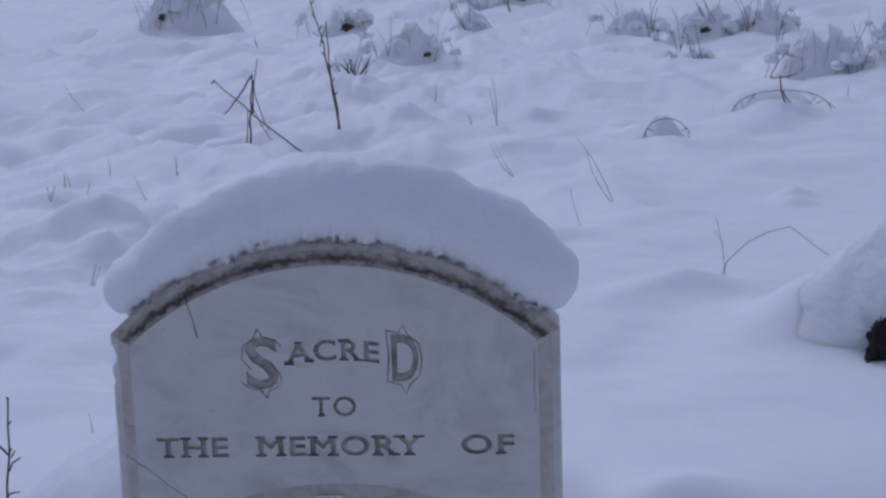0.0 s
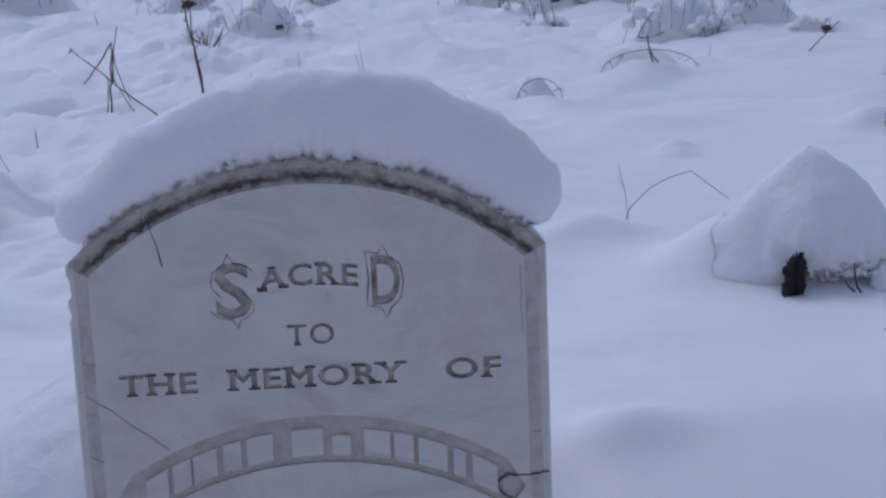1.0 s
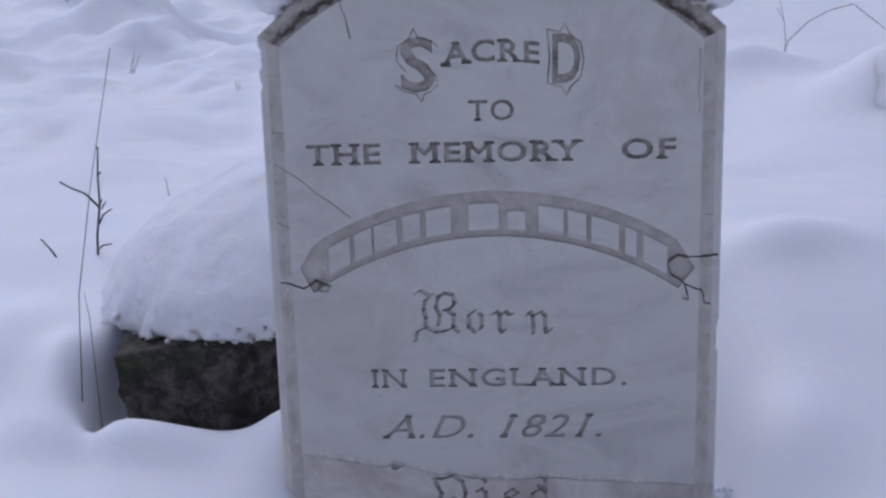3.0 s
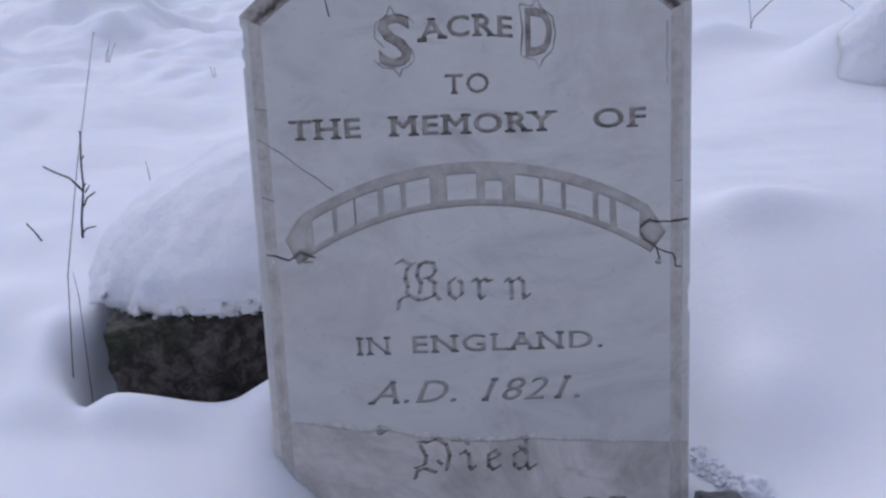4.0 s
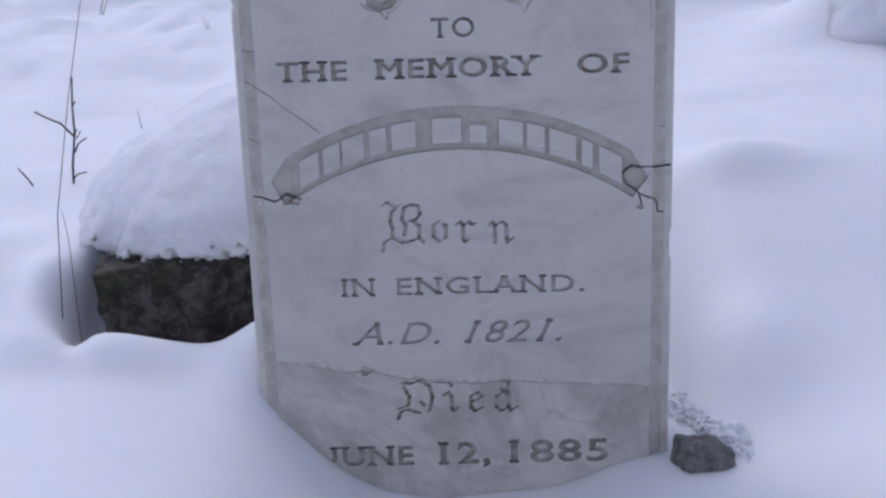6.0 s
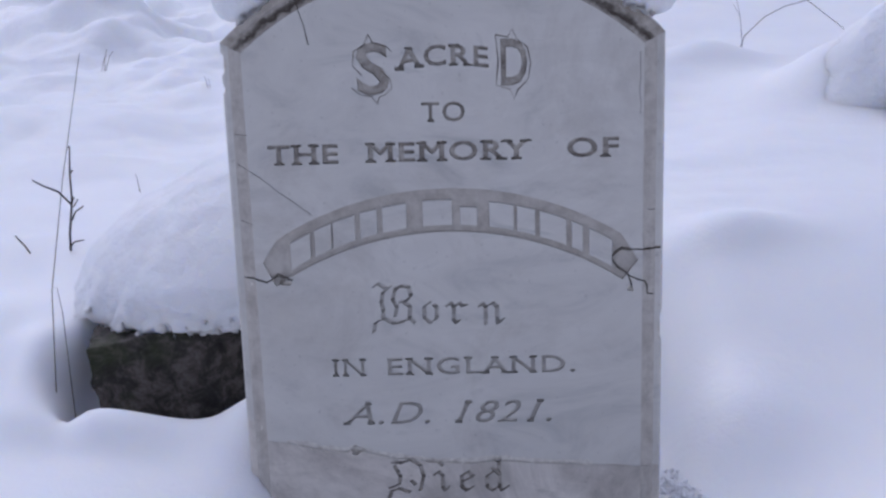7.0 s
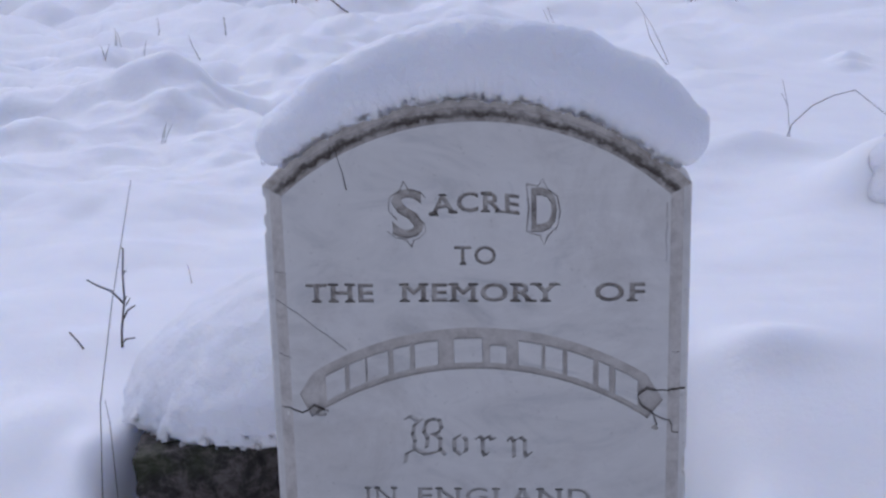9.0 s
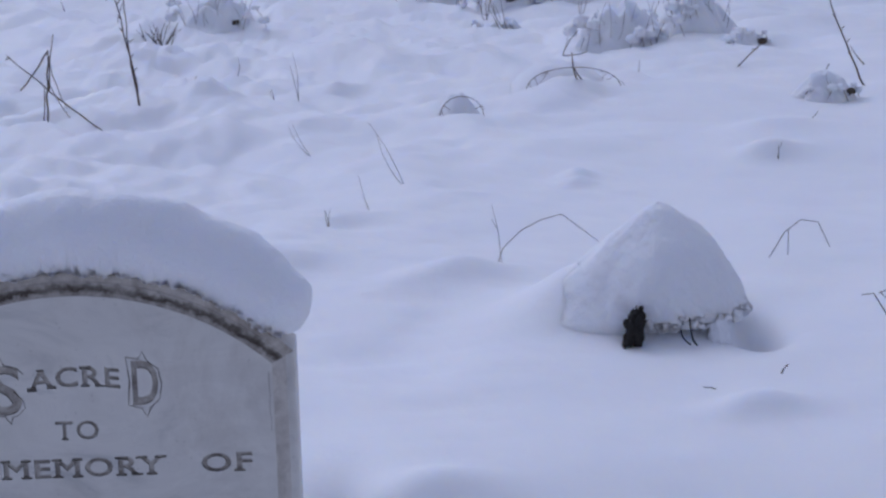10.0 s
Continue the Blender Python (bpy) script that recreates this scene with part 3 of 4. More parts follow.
def stone_cap():
    bm = bmesh.new()
    rows, cols = 230, 52
    pts, edge = [], []
    for i in range(rows + 1):
        s = -1 + 2 * i / rows
        a = radians(0.6 + 41.9 * s)
        end = math.sqrt(max(0.0, 1 - max(0.0, (abs(s) - 0.88) / 0.12) ** 2)) if abs(s) > 0.88 else 1.0
        thick = float(np.interp(s, [-1, -0.8, -0.45, 0, 0.4, 0.75, 1], [0.050, 0.056, 0.076, 0.090, 0.091, 0.080, 0.062])) * (0.38 + 0.62 * end)
        half = 0.047 * (0.5 + 0.5 * end)
        row = []
        middle_a, tuck = a, math.copysign(0.035 * max(0.0, (abs(s) - 0.8) / 0.2), s)
        for j in range(cols):
            t = math.tau * j / cols
            c, q = math.cos(t), math.sin(t)
            a = middle_a - tuck * (1 - max(q, 0.0))
            y = 0.040 + half * (1 - 0.24 * max(0.0, 1 - max(q, 0.0) * 2.6)) * math.copysign(abs(c) ** 0.75, c)
            r = 0.0005 + (q * thick if q > 0 else q * 0.006)
            front = max(0.0, -c) * max(0.0, 1 - max(q, 0.0) * 3)
            r += front * (0.0030 + 0.0045 * noise.noise(Vector((middle_a * 22, 1.5, 0))) + 0.0035 * noise.noise(Vector((middle_a * 60, 4.5, 0))) + 0.002 * noise.noise(Vector((middle_a * 140, 7.5, 0))))
            p = Vector((a * 0.4 * 9, y * 9, r * 9))
            w = noise.fractal(p * 1.2, 0.8, 2.0, 4) * 0.004 + noise.noise(p * 2.6) * 0.003 + noise.noise(p * 5.5) * 0.003 + noise.noise(p * 12) * 0.0015
            lip = max(0.0, 1 - abs(q) * 3.0)
            w += lip * (noise.noise(Vector((a * 30, y * 20, 3.0))) * 0.004 + noise.noise(Vector((a * 75, y * 40, 9.0))) * 0.004)
            if i % 2 == 0 and c < -0.6 and -0.5 < q < 0.12:
                edge.append((i, j))
            row.append((MIDDLE + math.sin(a) * (RADIUS + r + w * abs(q)), y + w * c * 0.8, ARC_Z + math.cos(a) * (RADIUS + r + w * (q if abs(q) > 0.1 else 1))))
        pts.append(row)
    vs = grid_mesh(bm, pts, True)
    bm.faces.new(vs[0]), bm.faces.new(list(reversed(vs[-1])))
    rng = random.Random(4)
    crumbs(bm, rng, [(*(Vector(pts[i][j]) + Vector((0, 0.002, 0))), rng.uniform(0.0010, 0.0030)) for i, j in rng.sample(edge, min(150, len(edge)))])
    bmesh.ops.recalc_face_normals(bm, faces=bm.faces)
    return finish("snow_mound", bm, SNOW_CAP)


tagged(stone_cap(), "thick rounded cap of fluffy snow resting on the arched headstone top", "snow cap")


# ---- dark rock with its snow ----
def lump(bm, size, at, rough, seed, cuts=10, boxy=0.45, octaves=5):
    """A rounded, uneven block."""
    before = set(bm.verts)
    made = bmesh.ops.create_cube(bm, size=2.0)["verts"]
    edges = list({e for v in made for e in v.link_edges})
    bmesh.ops.subdivide_edges(bm, edges=edges, cuts=cuts, use_grid_fill=True)
    for v in [v for v in bm.verts if v not in before]:
        d = v.co.normalized()
        p = d.lerp(v.co, boxy)
        k = 1 + rough * (noise.fractal(d * 2.3 + Vector((seed, 0, 0)), 0.9, 2.0, octaves))
        v.co = Vector((p.x * size[0] * k + at[0], p.y * size[1] * k + at[1], p.z * size[2] * k + at[2]))


bm = bmesh.new()
lump(bm, (0.21, 0.20, 0.125), (0, 0, 0), 0.035, 3.0, 40, 0.93)
for v in bm.verts:
    p = v.co * 14
    v.co += v.co.normalized() * (0.006 * noise.fractal(p, 0.7, 2.0, 5) + 0.004 * min(0.0, noise.noise(p * 0.6) + 0.1) * 3)
rock = finish("rock", bm, ROCK)
rock.location, rock.rotation_euler = (-0.280, 0.405, 0.130), (0, radians(-10), radians(2))
tagged(rock, "dark rough mossy stone block half buried in snow", "rock")


def snow_dome(name, cx, cy, z0, rx, ry, h, label, sag=0.02, seed=0, power=2.0, rings=36, cols=120, bare=(-math.pi, math.pi), lip=200, crumb=0.006):
    """A rounded snow load. Over the bare angles its ragged lip overhangs; elsewhere it runs out softly into the ground."""
    bm = bmesh.new()
    pts, edge = [], []
    for i in range(rings + 1):
        s = i / rings
        t = math.pi * 0.5 - math.pi * 0.86 * s
        c, q = math.cos(t), math.sin(t)
        row = []
        for j in range(cols):
            a = math.tau * j / cols - math.pi
            out = max(0.0, bare[0] - a, a - bare[1])
            f = min(1.0, out / 0.7)
            f = f * f * (3 - 2 * f)
            k = max(0.004, c) ** (2 / power)
            z = h * q if q > 0 else sag * q
            wide = 0.02 + 2.0 * s
            k, z = k * (1 - f) + wide * f, z * (1 - f) + (h * math.exp(-wide ** 2) - 0.10 * s ** 4) * f
            x, y = rx * k * math.cos(a), ry * k * math.sin(a) * (1 - 0.32 * f if a < 0 else 1)
            p = Vector((x * 6 + seed, y * 6, z * 6))
            w = 0.07 * noise.fractal(p, 0.9, 2.0, 3)
            e = max(0.0, 1 - abs(q + 0.1) * 2.2) * (1 - f)
            fine = 0.0022 * noise.fractal(p * 6, 0.6, 2.0, 3) + e * (0.010 * noise.fractal(p * 4, 0.7, 2.0, 4) + 0.006 * noise.noise(p * 16))
            n = Vector((math.cos(a) * c, math.sin(a) * c, q))
            v = Vector((x * (1 + w * 0.5), y * (1 + w * 0.5), z * (1 + w) + e * 0.012 * noise.noise(Vector((a * 5, seed, 2))))) + n * fine
            row.append(v)
            if f < 0.1 and -0.8 < q < 0.08:
                edge.append(v)
        pts.append(row)
    vs = grid_mesh(bm, pts, True)
    bm.faces.new(vs[-1])
    bmesh.ops.remove_doubles(bm, verts=bm.verts, dist=1e-5)
    rng = random.Random(int(seed * 10))
    crumbs(bm, rng, [(*rng.choice(edge), crumb * rng.uniform(0.4, 1.3)) for _ in range(lip if edge else 0)])
    bmesh.ops.recalc_face_normals(bm, faces=bm.faces)
    ob = finish(name, bm, SNOW_CAP)
    ob.location = (cx, cy, z0)
    return tagged(ob, label, "snow cap")


pile = snow_dome("snow_mound", -0.185, 0.43, 0.271, 0.380, 0.268, 0.190, "deep mound of fluffy snow piled on the dark rock", 0.042, 2.0, 1.6, 90, 320, lip=420, crumb=0.005)
pile.rotation_euler = (0, radians(-8), 0)


# ---- small rock beside the foot of the stone ----
bm = bmesh.new()
lump(bm, (0.037, 0.034, 0.040), (0, 0, 0), 0.13, 8.0, 18, 0.42)
pebble = finish("rock", bm, weathered_material("grey_fieldstone", (0.27, 0.26, 0.24), (0.075, 0.072, 0.067), 0.35, 0.65, 45))
pebble.location, pebble.rotation_euler = (0.292, -0.015, 0.018), (0, radians(9), radians(15))
tagged(pebble, "small rough grey fieldstone at the headstone foot", "rock")


def clump(name, x, y, z, sx, sy, sz, seed, label, rough=0.22, parent=None):
    """A lump of clinging snow."""
    bm = bmesh.new()
    lump(bm, (sx, sy, sz), (0, 0, 0), rough * 0.8, seed, 6 if parent else 14, 0.05, 3)
    ob = finish(name, bm, SNOW_CAP)
    ob.location = (x, y, z)
    if parent is not None:
        ob.location = Vector((x, y, z)) - parent.location
        ob.parent = parent
        return ob
    return tagged(ob, label, "snow clump")


bm, rng = bmesh.new(), random.Random(77)
for x, y, r in ((0.292, 0.12, 0.028), (0.305, 0.075, 0.026), (0.335, 0.045, 0.024)):
    lump(bm, (r, r * 1.2, r * 0.9), (x, y, zg(x, y) - r * 0.4), 0.28, 12.0 + x * 40, 18, 0.1)
spots = []
for _ in range(260):
    u = rng.random()
    x, y = 0.272 + 0.075 * u ** 1.3 + rng.uniform(-0.008, 0.014), 0.125 - 0.13 * u + rng.uniform(-0.02, 0.02)
    spots.append((x, y, zg(x, y) + rng.uniform(-0.002, 0.006), rng.uniform(0.0012, 0.0045)))
crumbs(bm, rng, spots)
tagged(finish("snow_clump", bm, SNOW_CRUMB), "crumbly broken snow against the headstone foot", "snow clump")


# ---- stems and dry weeds ----
def plant(name, strokes, label, category, mat, group="", sides=5):
    """strokes: radius at foot, radius at tip, points. The first is the stem, the others side twigs."""
    base = Vector(strokes[0][2][0])
    home = thing(name, base.x, base.y, base.z, label, category, group)
    for i, (r0, r1, pts) in enumerate(strokes):
        bm = bmesh.new()
        slim = 0.75 if category in ("weed", "twig") else 1.0
        tube(bm, [Vector(p) - base for p in pts], r0 * slim, r1 * slim, sides)
        part("stem" if i == 0 else "twig", bm, mat, home)
    return home


def buds(bm_pts, rng, r, n):
    return [(r, r * 0.5, [p, Vector(p) + Vector((rng.uniform(-1, 1), rng.uniform(-0.5, 0.5), rng.uniform(0.2, 1))).normalized() * 0.008]) for p in rng.sample(bm_pts, min(n, len(bm_pts)))]


rng = random.Random(21)
P = Vector
# forked twig by the rock, its cut stub, and the tall thin straws
main = [P((-0.626, 0.62, 0.215)), P((-0.624, 0.62, 0.26)), P((-0.615, 0.62, 0.315)), P((-0.614, 0.62, 0.36)), P((-0.610, 0.62, 0.402))]
plant("twig", [(0.0030, 0.0018, main),
               (0.0026, 0.0016, [P((-0.617, 0.62, 0.310)), P((-0.634, 0.615, 0.332)), P((-0.655, 0.61, 0.343)), P((-0.672, 0.61, 0.353))]),
               (0.0022, 0.0016, [P((-0.618, 0.62, 0.283)), P((-0.610, 0.615, 0.298)), P((-0.595, 0.612, 0.308))]),
               (0.0020, 0.0014, [P((-0.626, 0.62, 0.238)), P((-0.614, 0.61, 0.250)), P((-0.598, 0.605, 0.254))]),
               (0.0018, 0.0012, [P((-0.613, 0.62, 0.306)), P((-0.605, 0.62, 0.318))])] + buds(main[2:], rng, 0.0026, 3),
      "dark forked woody twig standing in the snow", "twig", DARK_TWIG)
plant("twig", [(0.0022, 0.0016, [P((-0.684, 0.62, 0.215)), P((-0.697, 0.615, 0.242)), P((-0.710, 0.61, 0.262))])], "short dark stick end poking out of the snow", "twig", DARK_TWIG)
plant("straw", [(0.0009, 0.0004, [P((-0.540, 0.2, zg(-0.54, 0.2) - 0.01)), P((-0.530, 0.2, 0.30)), P((-0.500, 0.2, 0.45)), P((-0.461, 0.2, 0.615))])], "tall thin dry grass straw beside the rock", "grass", STRAW)
plant("straw", [(0.0008, 0.0003, [P((-0.516, 0.2, zg(-0.516, 0.2) - 0.01)), P((-0.519, 0.2, 0.27)), P((-0.523, 0.2, 0.305))])], "short thin dry grass straw beside the rock", "grass", STRAW)
# kinked straws near the snowy stump
plant("straw", [(0.0011, 0.0008, [P((0.640, 1.75, zg(0.640, 1.75) - 0.01)), P((0.655, 1.75, 0.382)), P((0.70, 1.75, 0.425)), P((0.745, 1.75, 0.448)), P((0.796, 1.75, 0.461)), P((0.842, 1.75, 0.425)), P((0.884, 1.75, 0.392))])], "kinked dry straw bent over above the snow", "grass", STRAW)
plant("straw", [(0.0008, 0.0004, [P((0.653, 1.75, zg(0.653, 1.75) - 0.01)), P((0.645, 1.75, 0.42)), P((0.630, 1.75, 0.488))]), (0.0006, 0.0004, [P((0.645, 1.75, 0.425)), P((0.628, 1.75, 0.455))])], "thin upright dry straw in the snow", "grass", STRAW)
plant("straw", [(0.0011, 0.0008, [P((1.275, 1.69, zg(1.275, 1.69) - 0.01)), P((1.315, 1.69, 0.412)), P((1.353, 1.69, 0.442)), P((1.395, 1.69, 0.435)), P((1.425, 1.69, 0.375))]), (0.0010, 0.0008, [P((1.325, 1.69, 0.42)), P((1.325, 1.69, zg(1.325, 1.69) - 0.01))])], "kinked dry straw bent over above the snow", "grass", STRAW)
plant("twig", [(0.0022, 0.0016, [P((1.10, 0.96, zg(1.10, 0.96) - 0.01)), P((1.108, 0.96, zg(1.10, 0.96) + 0.008)), P((1.117, 0.96, zg(1.10, 0.96) + 0.018))])], "short dark stick end poking out of the snow", "twig", DARK_TWIG)
plant("twig", [(0.0016, 0.0010, [P((0.975, 0.91, zg(0.975, 0.91) - 0.004)), P((0.962, 0.91, zg(0.962, 0.91) + 0.003)), P((0.945, 0.91, zg(0.945, 0.91) + 0.005))])], "thin dark stick lying in the snow", "twig", DARK_TWIG)
plant("twig", [(0.0022, 0.0012, [P((1.40, 1.20, zg(1.40, 1.20))), P((1.36, 1.2, 0.385)), P((1.335, 1.2, 0.383))]), (0.0016, 0.0010, [P((1.37, 1.2, 0.386)), P((1.415, 1.2, 0.40))]), (0.0012, 0.0008, [P((1.375, 1.2, 0.386)), P((1.40, 1.2, 0.36))])], "thin dry twig bent down to the snow", "twig", STRAW)

# crossed tall weeds
a = 4.1
plant("weed", [(0.0060, 0.0035, bent(rng, (-0.908, a, zg(-0.908, a) - 0.02), (-0.887, a, 0.705), 0.004, 8, 0.004)),
               (0.0050, 0.0020, bent(rng, (-0.893, a, 0.55), (-0.862, a, 0.765), 0.006, 6, 0.003)),
               (0.0048, 0.0035, bent(rng, (-0.888, a, 0.70), (-1.003, a, 0.553), 0.004, 7, 0.003)),
               (0.0030, 0.0020, bent(rng, (-0.885, a, 0.68), (-0.83, a, 0.48), -0.01, 7, 0.003)),
               (0.0028, 0.0018, bent(rng, (-0.90, a, 0.60), (-0.82, a, 0.44), -0.005, 6, 0.003)),
               (0.0034, 0.0026, bent(rng, (-0.922, a, zg(-0.92, a)), (-0.910, a, 0.57), 0.003, 6, 0.003))],
      "broken dry brown weed stalks standing in the snow", "weed", DRY_STEM)
plant("weed", [(0.0044, 0.0028, bent(rng, (-0.66, 3.95, zg(-0.66, 3.95) - 0.01), (-1.04, 4.08, 0.69), 0.006, 10, 0.003)),
               (0.0040, 0.0030, [P((-1.03, 4.08, 0.685)), P((-1.045, 4.08, 0.672))])],
      "long dry weed stalk leaning over the broken stalks", "weed", DRY_STEM)
b = 4.18
stalk = bent(rng, (-0.558, b, zg(-0.558, b) - 0.02), (-0.664, b, 1.02), -0.012, 12, 0.004)
plant("weed", [(0.0058, 0.0026, stalk),
               (0.0048, 0.0030, bent(rng, (-0.565, b, zg(-0.565, b)), (-0.598, b, 0.90), 0.006, 9, 0.004)),
               (0.0024, 0.0016, bent(rng, (-0.625, b, 0.80), (-0.598, b, 0.88), 0.004, 5, 0.002)),
               (0.0026, 0.0016, bent(rng, (-0.60, b, 0.70), (-0.57, b, 0.735), 0.003, 4, 0.002))] + [(0.0045, 0.002, [p, p + P((rng.choice((-1, 1)) * 0.014, 0, 0.016))]) for p in stalk[3:11]],
      "tall dry brown weed stalk with withered buds", "weed", DRY_STEM)
z2 = 3.95
stalk = bent(rng, (2.285, z2, zg(2.285, z2) - 0.02), (2.12, z2, 0.86), 0.01, 9, 0.004)
plant("weed", [(0.0060, 0.0030, stalk), (0.0034, 0.002, bent(rng, (2.27, z2, 0.585), (2.215, z2, 0.655), 0.003, 5, 0.002))] + [(0.0036, 0.002, [p, p + P((rng.choice((-1, 1)) * 0.014, 0, 0.016))]) for p in stalk[3:7]],
      "tall dry brown weed stalk leaning over the snow", "weed", DRY_STEM)
plant("twig", [(0.0040, 0.0025, bent(rng, (1.93, 4.6, zg(1.93, 4.6) - 0.01), (2.07, 4.6, 0.645), 0.004, 6, 0.003)), (0.003, 0.002, [P((2.0, 4.6, 0.60)), P((2.03, 4.6, 0.60))])], "thin dry twig slanting out of the snow", "twig", DRY_STEM)


def blades(x, y, n, h, spread, seed, label="sparse dry grass blades poking through the snow", mat=None, lean=0.0, r=0.0014):
    rng = random.Random(seed)
    strokes = []
    for i in range(n):
        fx, fy = x + rng.uniform(-1, 1) * spread * 0.3, y + rng.uniform(-1, 1) * spread * 0.3
        z = zg(fx, fy)
        k = h * rng.uniform(0.6, 1.0)
        strokes.append((r, r * 0.4, bent(rng, (fx, fy, z - 0.01), (fx + rng.uniform(-1, 1) * spread + lean * k, fy + rng.uniform(-0.5, 0.5) * spread, z + k), rng.uniform(-0.1, 0.1) * k, 6, 0.001)))
    return plant("grass_tuft", strokes, label, "grass", mat or STRAW, "dry grass in the snow", 4)


for i, (x, y, n, h, spread, lean) in enumerate((
        (-1.46, 3.52, 3, 0.10, 0.02, -0.2), (-1.41, 3.18, 2, 0.05, 0.02, 0.1), (-1.11, 3.72, 2, 0.10, 0.02, -0.1), (-1.37, 3.71, 1, 0.08, 0.01, 0.0),
        (-1.09, 3.21, 1, 0.09, 0.01, -0.4), (-0.92, 2.03, 3, 0.055, 0.03, 0.0), (-0.23, 4.80, 1, 0.13, 0.01, 0.0), (0.06, 4.34, 2, 0.20, 0.02, -0.1), (-0.04, 4.40, 2, 0.05, 0.03, 0.0),
        (0.15, 3.30, 2, 0.12, 0.02, -0.6), (0.44, 2.65, 2, 0.20, 0.02, -0.5), (0.34, 2.32, 1, 0.10, 0.01, -0.3), (0.23, 2.19, 3, 0.055, 0.015, 0.0), (-0.58, 0.93, 1, 0.04, 0.005, 0.0),
        (-0.59, 1.72, 2, 0.03, 0.015, 0.0), (-1.22, 2.99, 1, 0.13, 0.01, 0.2), (-2.23, 6.2, 1, 0.18, 0.02, -0.6), (-0.49, 5.3, 2, 0.05, 0.03, 0.0), (1.57, 2.66, 2, 0.07, 0.012, 0.1),
        (1.11, 6.6, 3, 0.20, 0.07, -0.2), (1.60, 6.9, 3, 0.22, 0.05, 0.1), (1.49, 4.5, 1, 0.10, 0.01, 0.0), (1.83, 3.2, 1, 0.04, 0.02, 0.6), (-1.84, 9.2, 2, 0.10, 0.03, 0.0),
        (-1.40, 10.7, 3, 0.25, 0.08, -0.5), (1.12, 6.83, 3, 0.14, 0.05, -0.2), (0.01, 10.6, 3, 0.25, 0.06, -0.4), (-0.24, 8.9, 4, 0.30, 0.10, -0.2), (0.76, 8.2, 4, 0.25, 0.10, -0.3),
        (1.30, 7.4, 5, 0.34, 0.12, -0.2), (1.52, 7.5, 6, 0.36, 0.10, -0.1), (1.70, 7.6, 4, 0.34, 0.10, 0.1), (0.95, 7.9, 4, 0.28, 0.10, -0.1), (1.05, 7.0, 3, 0.14, 0.05, 0.0), (2.1, 4.0, 3, 0.10, 0.03, 0.3))):
    blades(x, y, n, h, spread, 100 + i, lean=lean, r=0.0010 + 0.00026 * max(0, y - 2))


# ---- straw tuft, bush tangles under snow ----
def heap(bm, rng, rx, ry, h, seed, steep=2.0, lumps=0.35, rings=18, cols=44):
    """A lumpy snow heap whose skirt dips under the ground."""
    pts = []
    for i in range(rings + 1):
        s = i / rings
        row = []
        for j in range(cols):
            a = math.tau * j / cols
            k = 0.02 + 1.25 * s
            d = P((math.cos(a) * k * 1.6 + seed, math.sin(a) * k * 1.6, seed * 0.3))
            z = h * math.exp(-(k / 0.72) ** (2 * steep)) * (1 + lumps * (0.6 - 2.2 * abs(noise.noise(d * 1.5)) + 0.5 * noise.noise(d * 3.1))) - (0.30 * h + 0.30 * rx) * s ** 3
            w = 1 + 0.16 * noise.noise(d * 1.3 + P((0, 5, 0)))
            row.append((rx * k * w * math.cos(a), ry * k * w * math.sin(a), z))
        pts.append(row)
    vs = grid_mesh(bm, pts, True)
    bm.faces.new(vs[0]), bm.faces.new(vs[-1])
    bmesh.ops.recalc_face_normals(bm, faces=bm.faces)


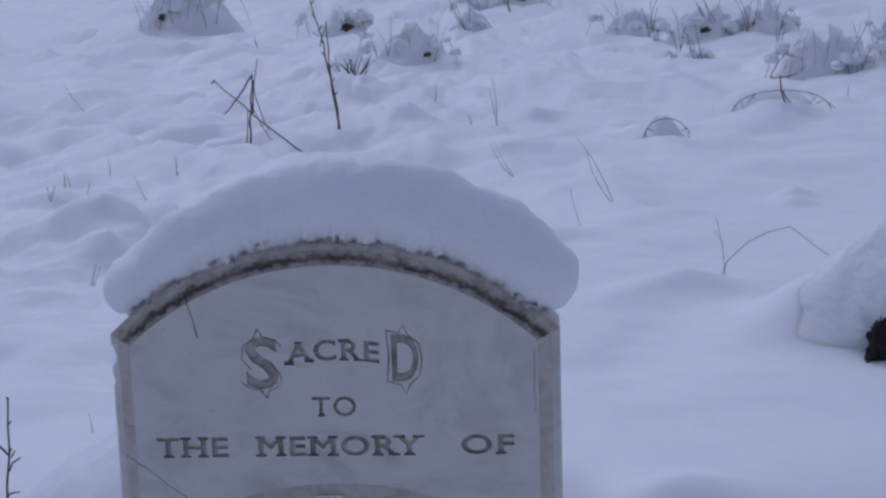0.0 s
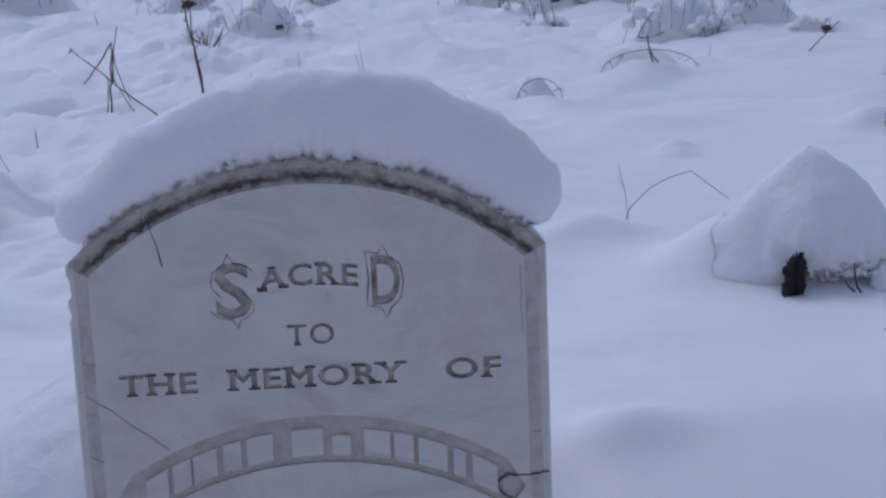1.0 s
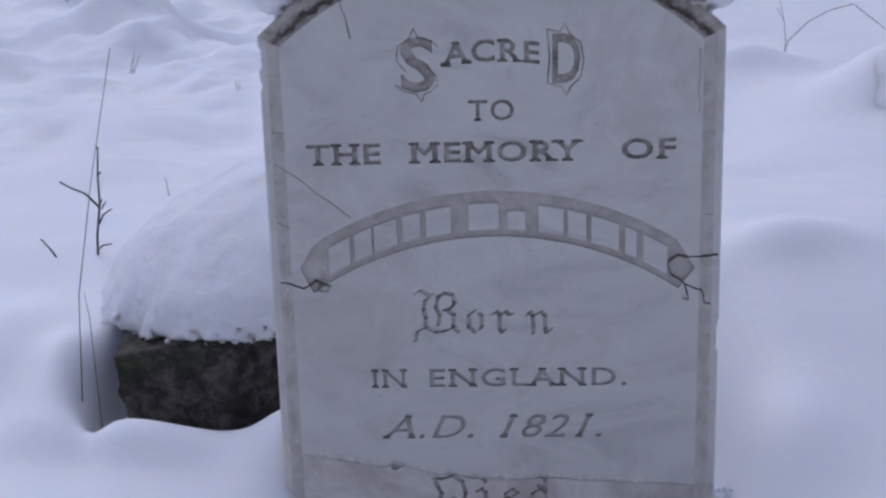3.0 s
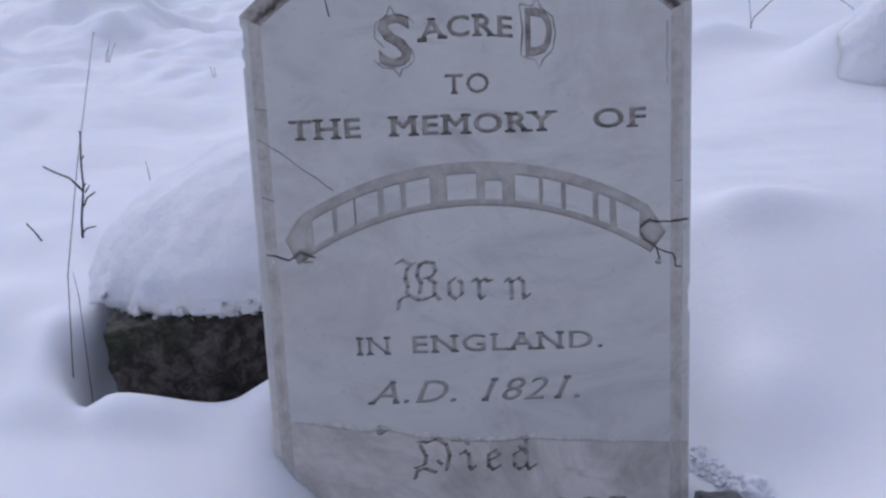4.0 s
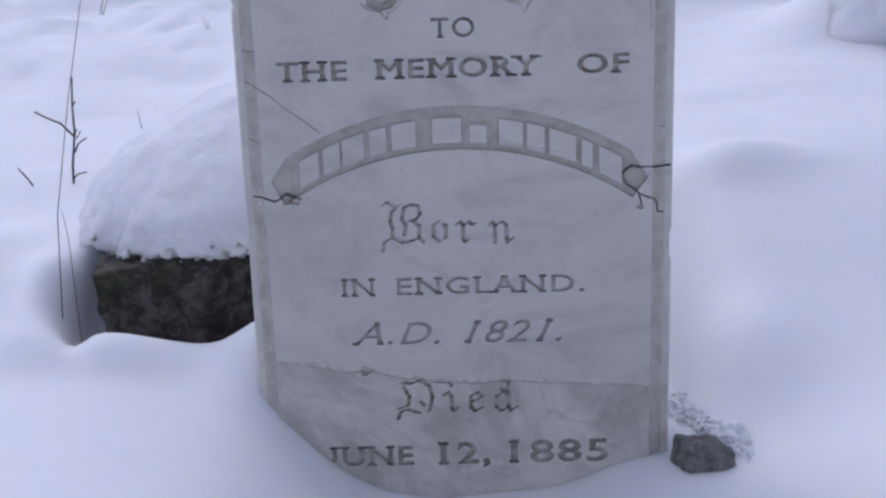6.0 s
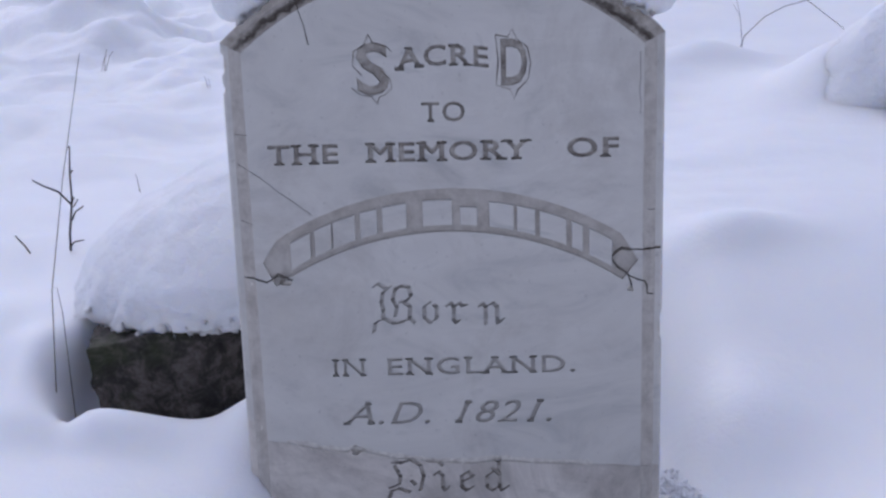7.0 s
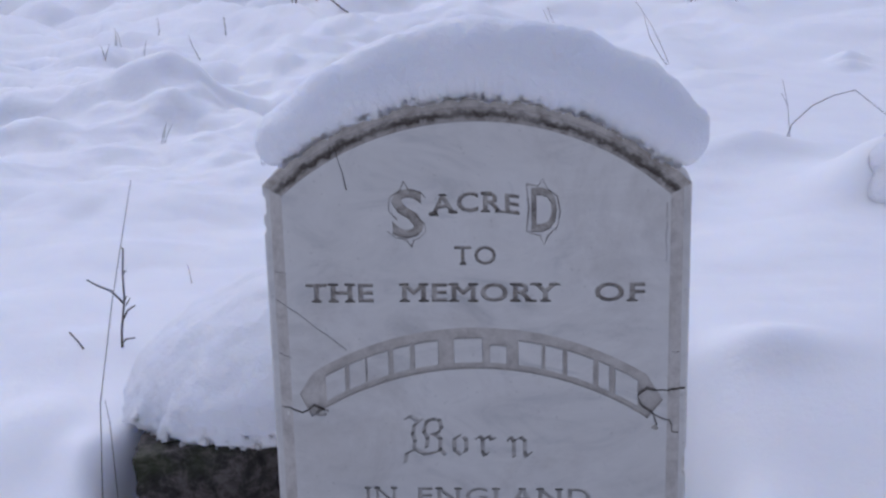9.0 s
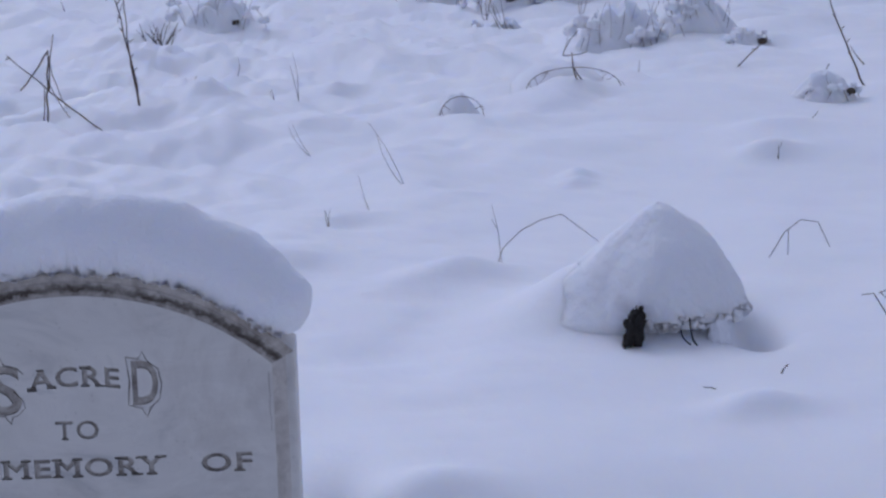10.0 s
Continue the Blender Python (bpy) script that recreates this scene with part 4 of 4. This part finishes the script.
def snowy_bush(x, y, rx, h, seed, label, twigs=26, clumps=7, ragged=0.4):
    """Snow heaped on a tangle of bowed dry twigs, with dark lumps for the shaded hollows at its foot."""
    rng = random.Random(seed)
    z = zg(x, y)
    home = thing("snowy_bush", x, y, z, label, "bush", "snow-laden bushes")
    for k in range(int(twigs * 0.4)):
        bm = bmesh.new()
        foot = P((rng.uniform(-0.7, 0.7) * rx, rng.uniform(-0.45, -0.1) * rx, -0.02))
        r = 0.0004 + 0.00015 * y
        tip = foot + P((rng.uniform(-0.35, 0.35) * rx, rng.uniform(-0.3, 0.1) * rx, h * rng.uniform(0.4, 1.1)))
        tube(bm, bent(rng, foot, tip, rng.uniform(-0.12, 0.12) * h, 6, 0.012 * h), r, r * 0.5, 4)
        part("twig", bm, STRAW, home)
    for k in range(clumps):
        foot = P((rng.uniform(-0.85, 0.6) * rx, rng.uniform(-0.55, 0.1) * rx, -0.02))
        span, top, lean = rng.uniform(0.25, 0.6) * rx * rng.choice((-1, 1)), h * rng.uniform(0.40, 0.85), rng.uniform(-0.25, 0.05) * rx
        arc = [foot + P((span * i / 9, lean * math.sin(math.pi * i / 9), top * math.sin(math.pi * i / 9) ** 0.8)) for i in range(10)]
        bm = bmesh.new()
        tube(bm, arc, 0.0005 + 0.00018 * y, 0.0004 + 0.0001 * y, 4)
        part("twig", bm, DRY_STEM, home)
        for i in range(2 + k % 3, 9, 3):
            s = rng.uniform(0.06, 0.11) * rx
            at = P((x, y, z)) + arc[i] + P((0, s * 0.4, s * 0.2))
            clump("snow_load", *at, s * rng.uniform(1.0, 1.5), s * 1.2, s * rng.uniform(0.8, 1.1), seed + i * 1.7 + k, "", 0.35, home)
    # added dark lumps stand in for shade and brown tangle in the hollows
    bm = bmesh.new()
    for _ in range(max(3, clumps // 2)):
        s = rng.uniform(0.04, 0.08) * rx
        lump(bm, (s * 1.6, s, s * 1.1), (rng.uniform(-0.6, 0.6) * rx, -0.42 * rx, h * rng.uniform(0.05, 0.3)), 0.8, rng.uniform(0, 50), 7, 0.1)
    part("shade_lump", bm, SHADED_TANGLE, home, "dark lumps standing in for the shaded brown tangle in the hollows")
    bm = bmesh.new()
    heap(bm, rng, rx * 1.0, rx * 0.70, h * 0.66, seed * 1.3, 1.3, 0.55, 34, 90)
    part("snow_load", bm, SNOW_CAP, home)
    return home


snowy_bush(1.60, 5.55, 0.30, 0.27, 3, "dry shrub bowed under heavy snow clumps", 30, 8)
snowy_bush(2.00, 5.75, 0.22, 0.24, 4, "dry shrub bowed under heavy snow clumps", 22, 6)
snowy_bush(2.15, 5.35, 0.15, 0.10, 5, "low dry plant pressed down by snow", 12, 4)
snowy_bush(-0.52, 7.2, 0.26, 0.26, 6, "dry brown weeds bent down by snow", 26, 5)
snowy_bush(-2.9, 11.4, 0.55, 0.42, 7, "dark leafless shrub laden with snow", 36, 7)
snowy_bush(-1.35, 10.6, 0.38, 0.25, 8, "low dry plant pressed down by snow", 16, 5)
snowy_bush(-0.24, 9.0, 0.20, 0.18, 9, "low dry plant pressed down by snow", 14, 3)
snowy_bush(0.85, 8.1, 0.26, 0.20, 10, "low dry plant pressed down by snow", 18, 5)
snowy_bush(1.25, 7.5, 0.30, 0.22, 12, "low dry plant pressed down by snow", 18, 5)
snowy_bush(1.60, 7.6, 0.26, 0.22, 13, "low dry plant pressed down by snow", 18, 5)
snowy_bush(2.05, 3.75, 0.16, 0.12, 14, "low dry plant pressed down by snow", 14, 4)
snowy_bush(0.0, 11.2, 0.45, 0.25, 15, "low dry plant pressed down by snow", 18, 5)
snowy_bush(1.12, 6.75, 0.14, 0.09, 16, "low dry plant pressed down by snow", 10, 3)
blades(-0.80, 6.5, 26, 0.16, 0.12, 61, "tuft of straw-coloured dry grass in the snow", r=0.003)

# ---- arched stems over snow hollows ----
def arched_stem(x0, x1, y, top, seed, drops, label):
    rng = random.Random(seed)
    cx, half, z = (x0 + x1) / 2, (x1 - x0) / 2, min(zg(x0, y), zg(x1, y))
    arc = [P((cx - half * math.cos(math.pi * i / 16), y, z - 0.01 + (top - z) * math.sin(math.pi * i / 16) ** 0.8)) for i in range(17)]
    strokes = [(0.0022, 0.0015, arc)]
    for _ in range(drops):
        p = rng.choice(arc[2:15])
        strokes.append((0.0016, 0.0010, bent(rng, p, p + P((rng.uniform(-0.03, 0.03), -0.008, -rng.uniform(0.01, 0.05))), 0.004, 4, 0.002)))
    return plant("arched_stem", strokes, label, "weed", DRY_STEM)


def hollow_mound(x0, x1, y, top, seed, label):
    """A snow mound with a steep front, held by an arched stem."""
    cx, half = (x0 + x1) / 2, (x1 - x0) / 2
    z = min(zg(x0, y), zg(x1, y)) - 0.015
    bm = bmesh.new()
    heap(bm, random.Random(int(seed)), half * 1.5, half * 1.5, top - z - 0.004, seed, 1.4, 0.10, 26, 60)
    ob = finish("snow_mound", bm, SNOW_CAP)
    ob.location = (cx, y + half * 0.95, z)
    return tagged(ob, label, "snow mound")


hollow_mound(0.93, 1.32, 4.05, 0.60, 2.0, "snow mound draped over an arching weed")
arched_stem(0.96, 1.335, 4.03, 0.605, 31, 10, "dry weed stem arched over by the snow")
plant("weed", [(0.0052, 0.003, bent(rng, (1.160, 4.0, zg(1.16, 4.0) - 0.02), (1.135, 4.0, 0.655), 0.003, 7, 0.003)), (0.004, 0.003, bent(rng, (1.175, 4.0, zg(1.17, 4.0)), (1.14, 4.0, 0.60), 0.003, 6, 0.003)),
               (0.003, 0.002, bent(rng, (1.10, 4.0, 0.645), (1.20, 4.0, 0.66), -0.006, 6, 0.004)), (0.003, 0.002, bent(rng, (1.10, 4.0, 0.645), (1.16, 4.0, 0.74), 0.006, 6, 0.003))],
      "broken dry weed stalk before the snow mound", "weed", DRY_STEM)
hollow_mound(0.60, 0.755, 3.74, 0.53, 5.0, "small snow mound draped over an arching weed")
arched_stem(0.605, 0.770, 3.715, 0.538, 32, 4, "thin dry weed stem arched over the snow")

# ---- snow-buried stump ----
snow_dome("snow_mound", 0.945, 1.345, 0.338, 0.186, 0.160, 0.212, "overhanging heap of fluffy snow over a black stump", 0.030, 7.0, 1.3, 80, 240, (-1.75, 0.25), 260, 0.009)
bm = bmesh.new()
lump(bm, (0.017, 0.020, 0.040), (0, 0, 0), 0.60, 4.0, 18, 0.15)
stump = finish("stump", bm, CHAR)
stump.location, stump.rotation_euler = (0.864, 1.175, 0.330), (0, radians(14), 0)
tagged(stump, "blackened broken stump under a heap of snow", "stump")
bm, crumb_rng = bmesh.new(), random.Random(9)
spots = []
for _ in range(170):
    u = crumb_rng.random()
    drop = crumb_rng.random()
    spots.append((0.895 + 0.165 * u, 1.188 + 0.04 * abs(u - 0.4) - 0.012 * drop, 0.365 - (0.03 + 0.05 * u) * drop - 0.01 * u, crumb_rng.uniform(0.004, 0.013)))
crumbs(bm, crumb_rng, spots)
lump(bm, (0.06, 0.04, 0.022), (0.93, 1.165, 0.295), 0.2, 71.0, 14, 0.05)
lump(bm, (0.022, 0.022, 0.040), (1.045, 1.205, 0.305), 0.3, 73.0, 14, 0.05)
tagged(finish("snow_clump", bm, SNOW_CRUMB), "crumbly snow clinging in shreds below the heap", "snow clump")
plant("twig", [(0.003, 0.002, bent(rng, (0.99, 1.16, 0.30), (0.972, 1.15, 0.36), 0.004, 5, 0.002)), (0.0024, 0.0016, bent(rng, (0.975, 1.15, 0.305), (0.955, 1.15, 0.335), 0.004, 5, 0.002))], "dark broken twigs under the snow heap", "twig", CHAR)
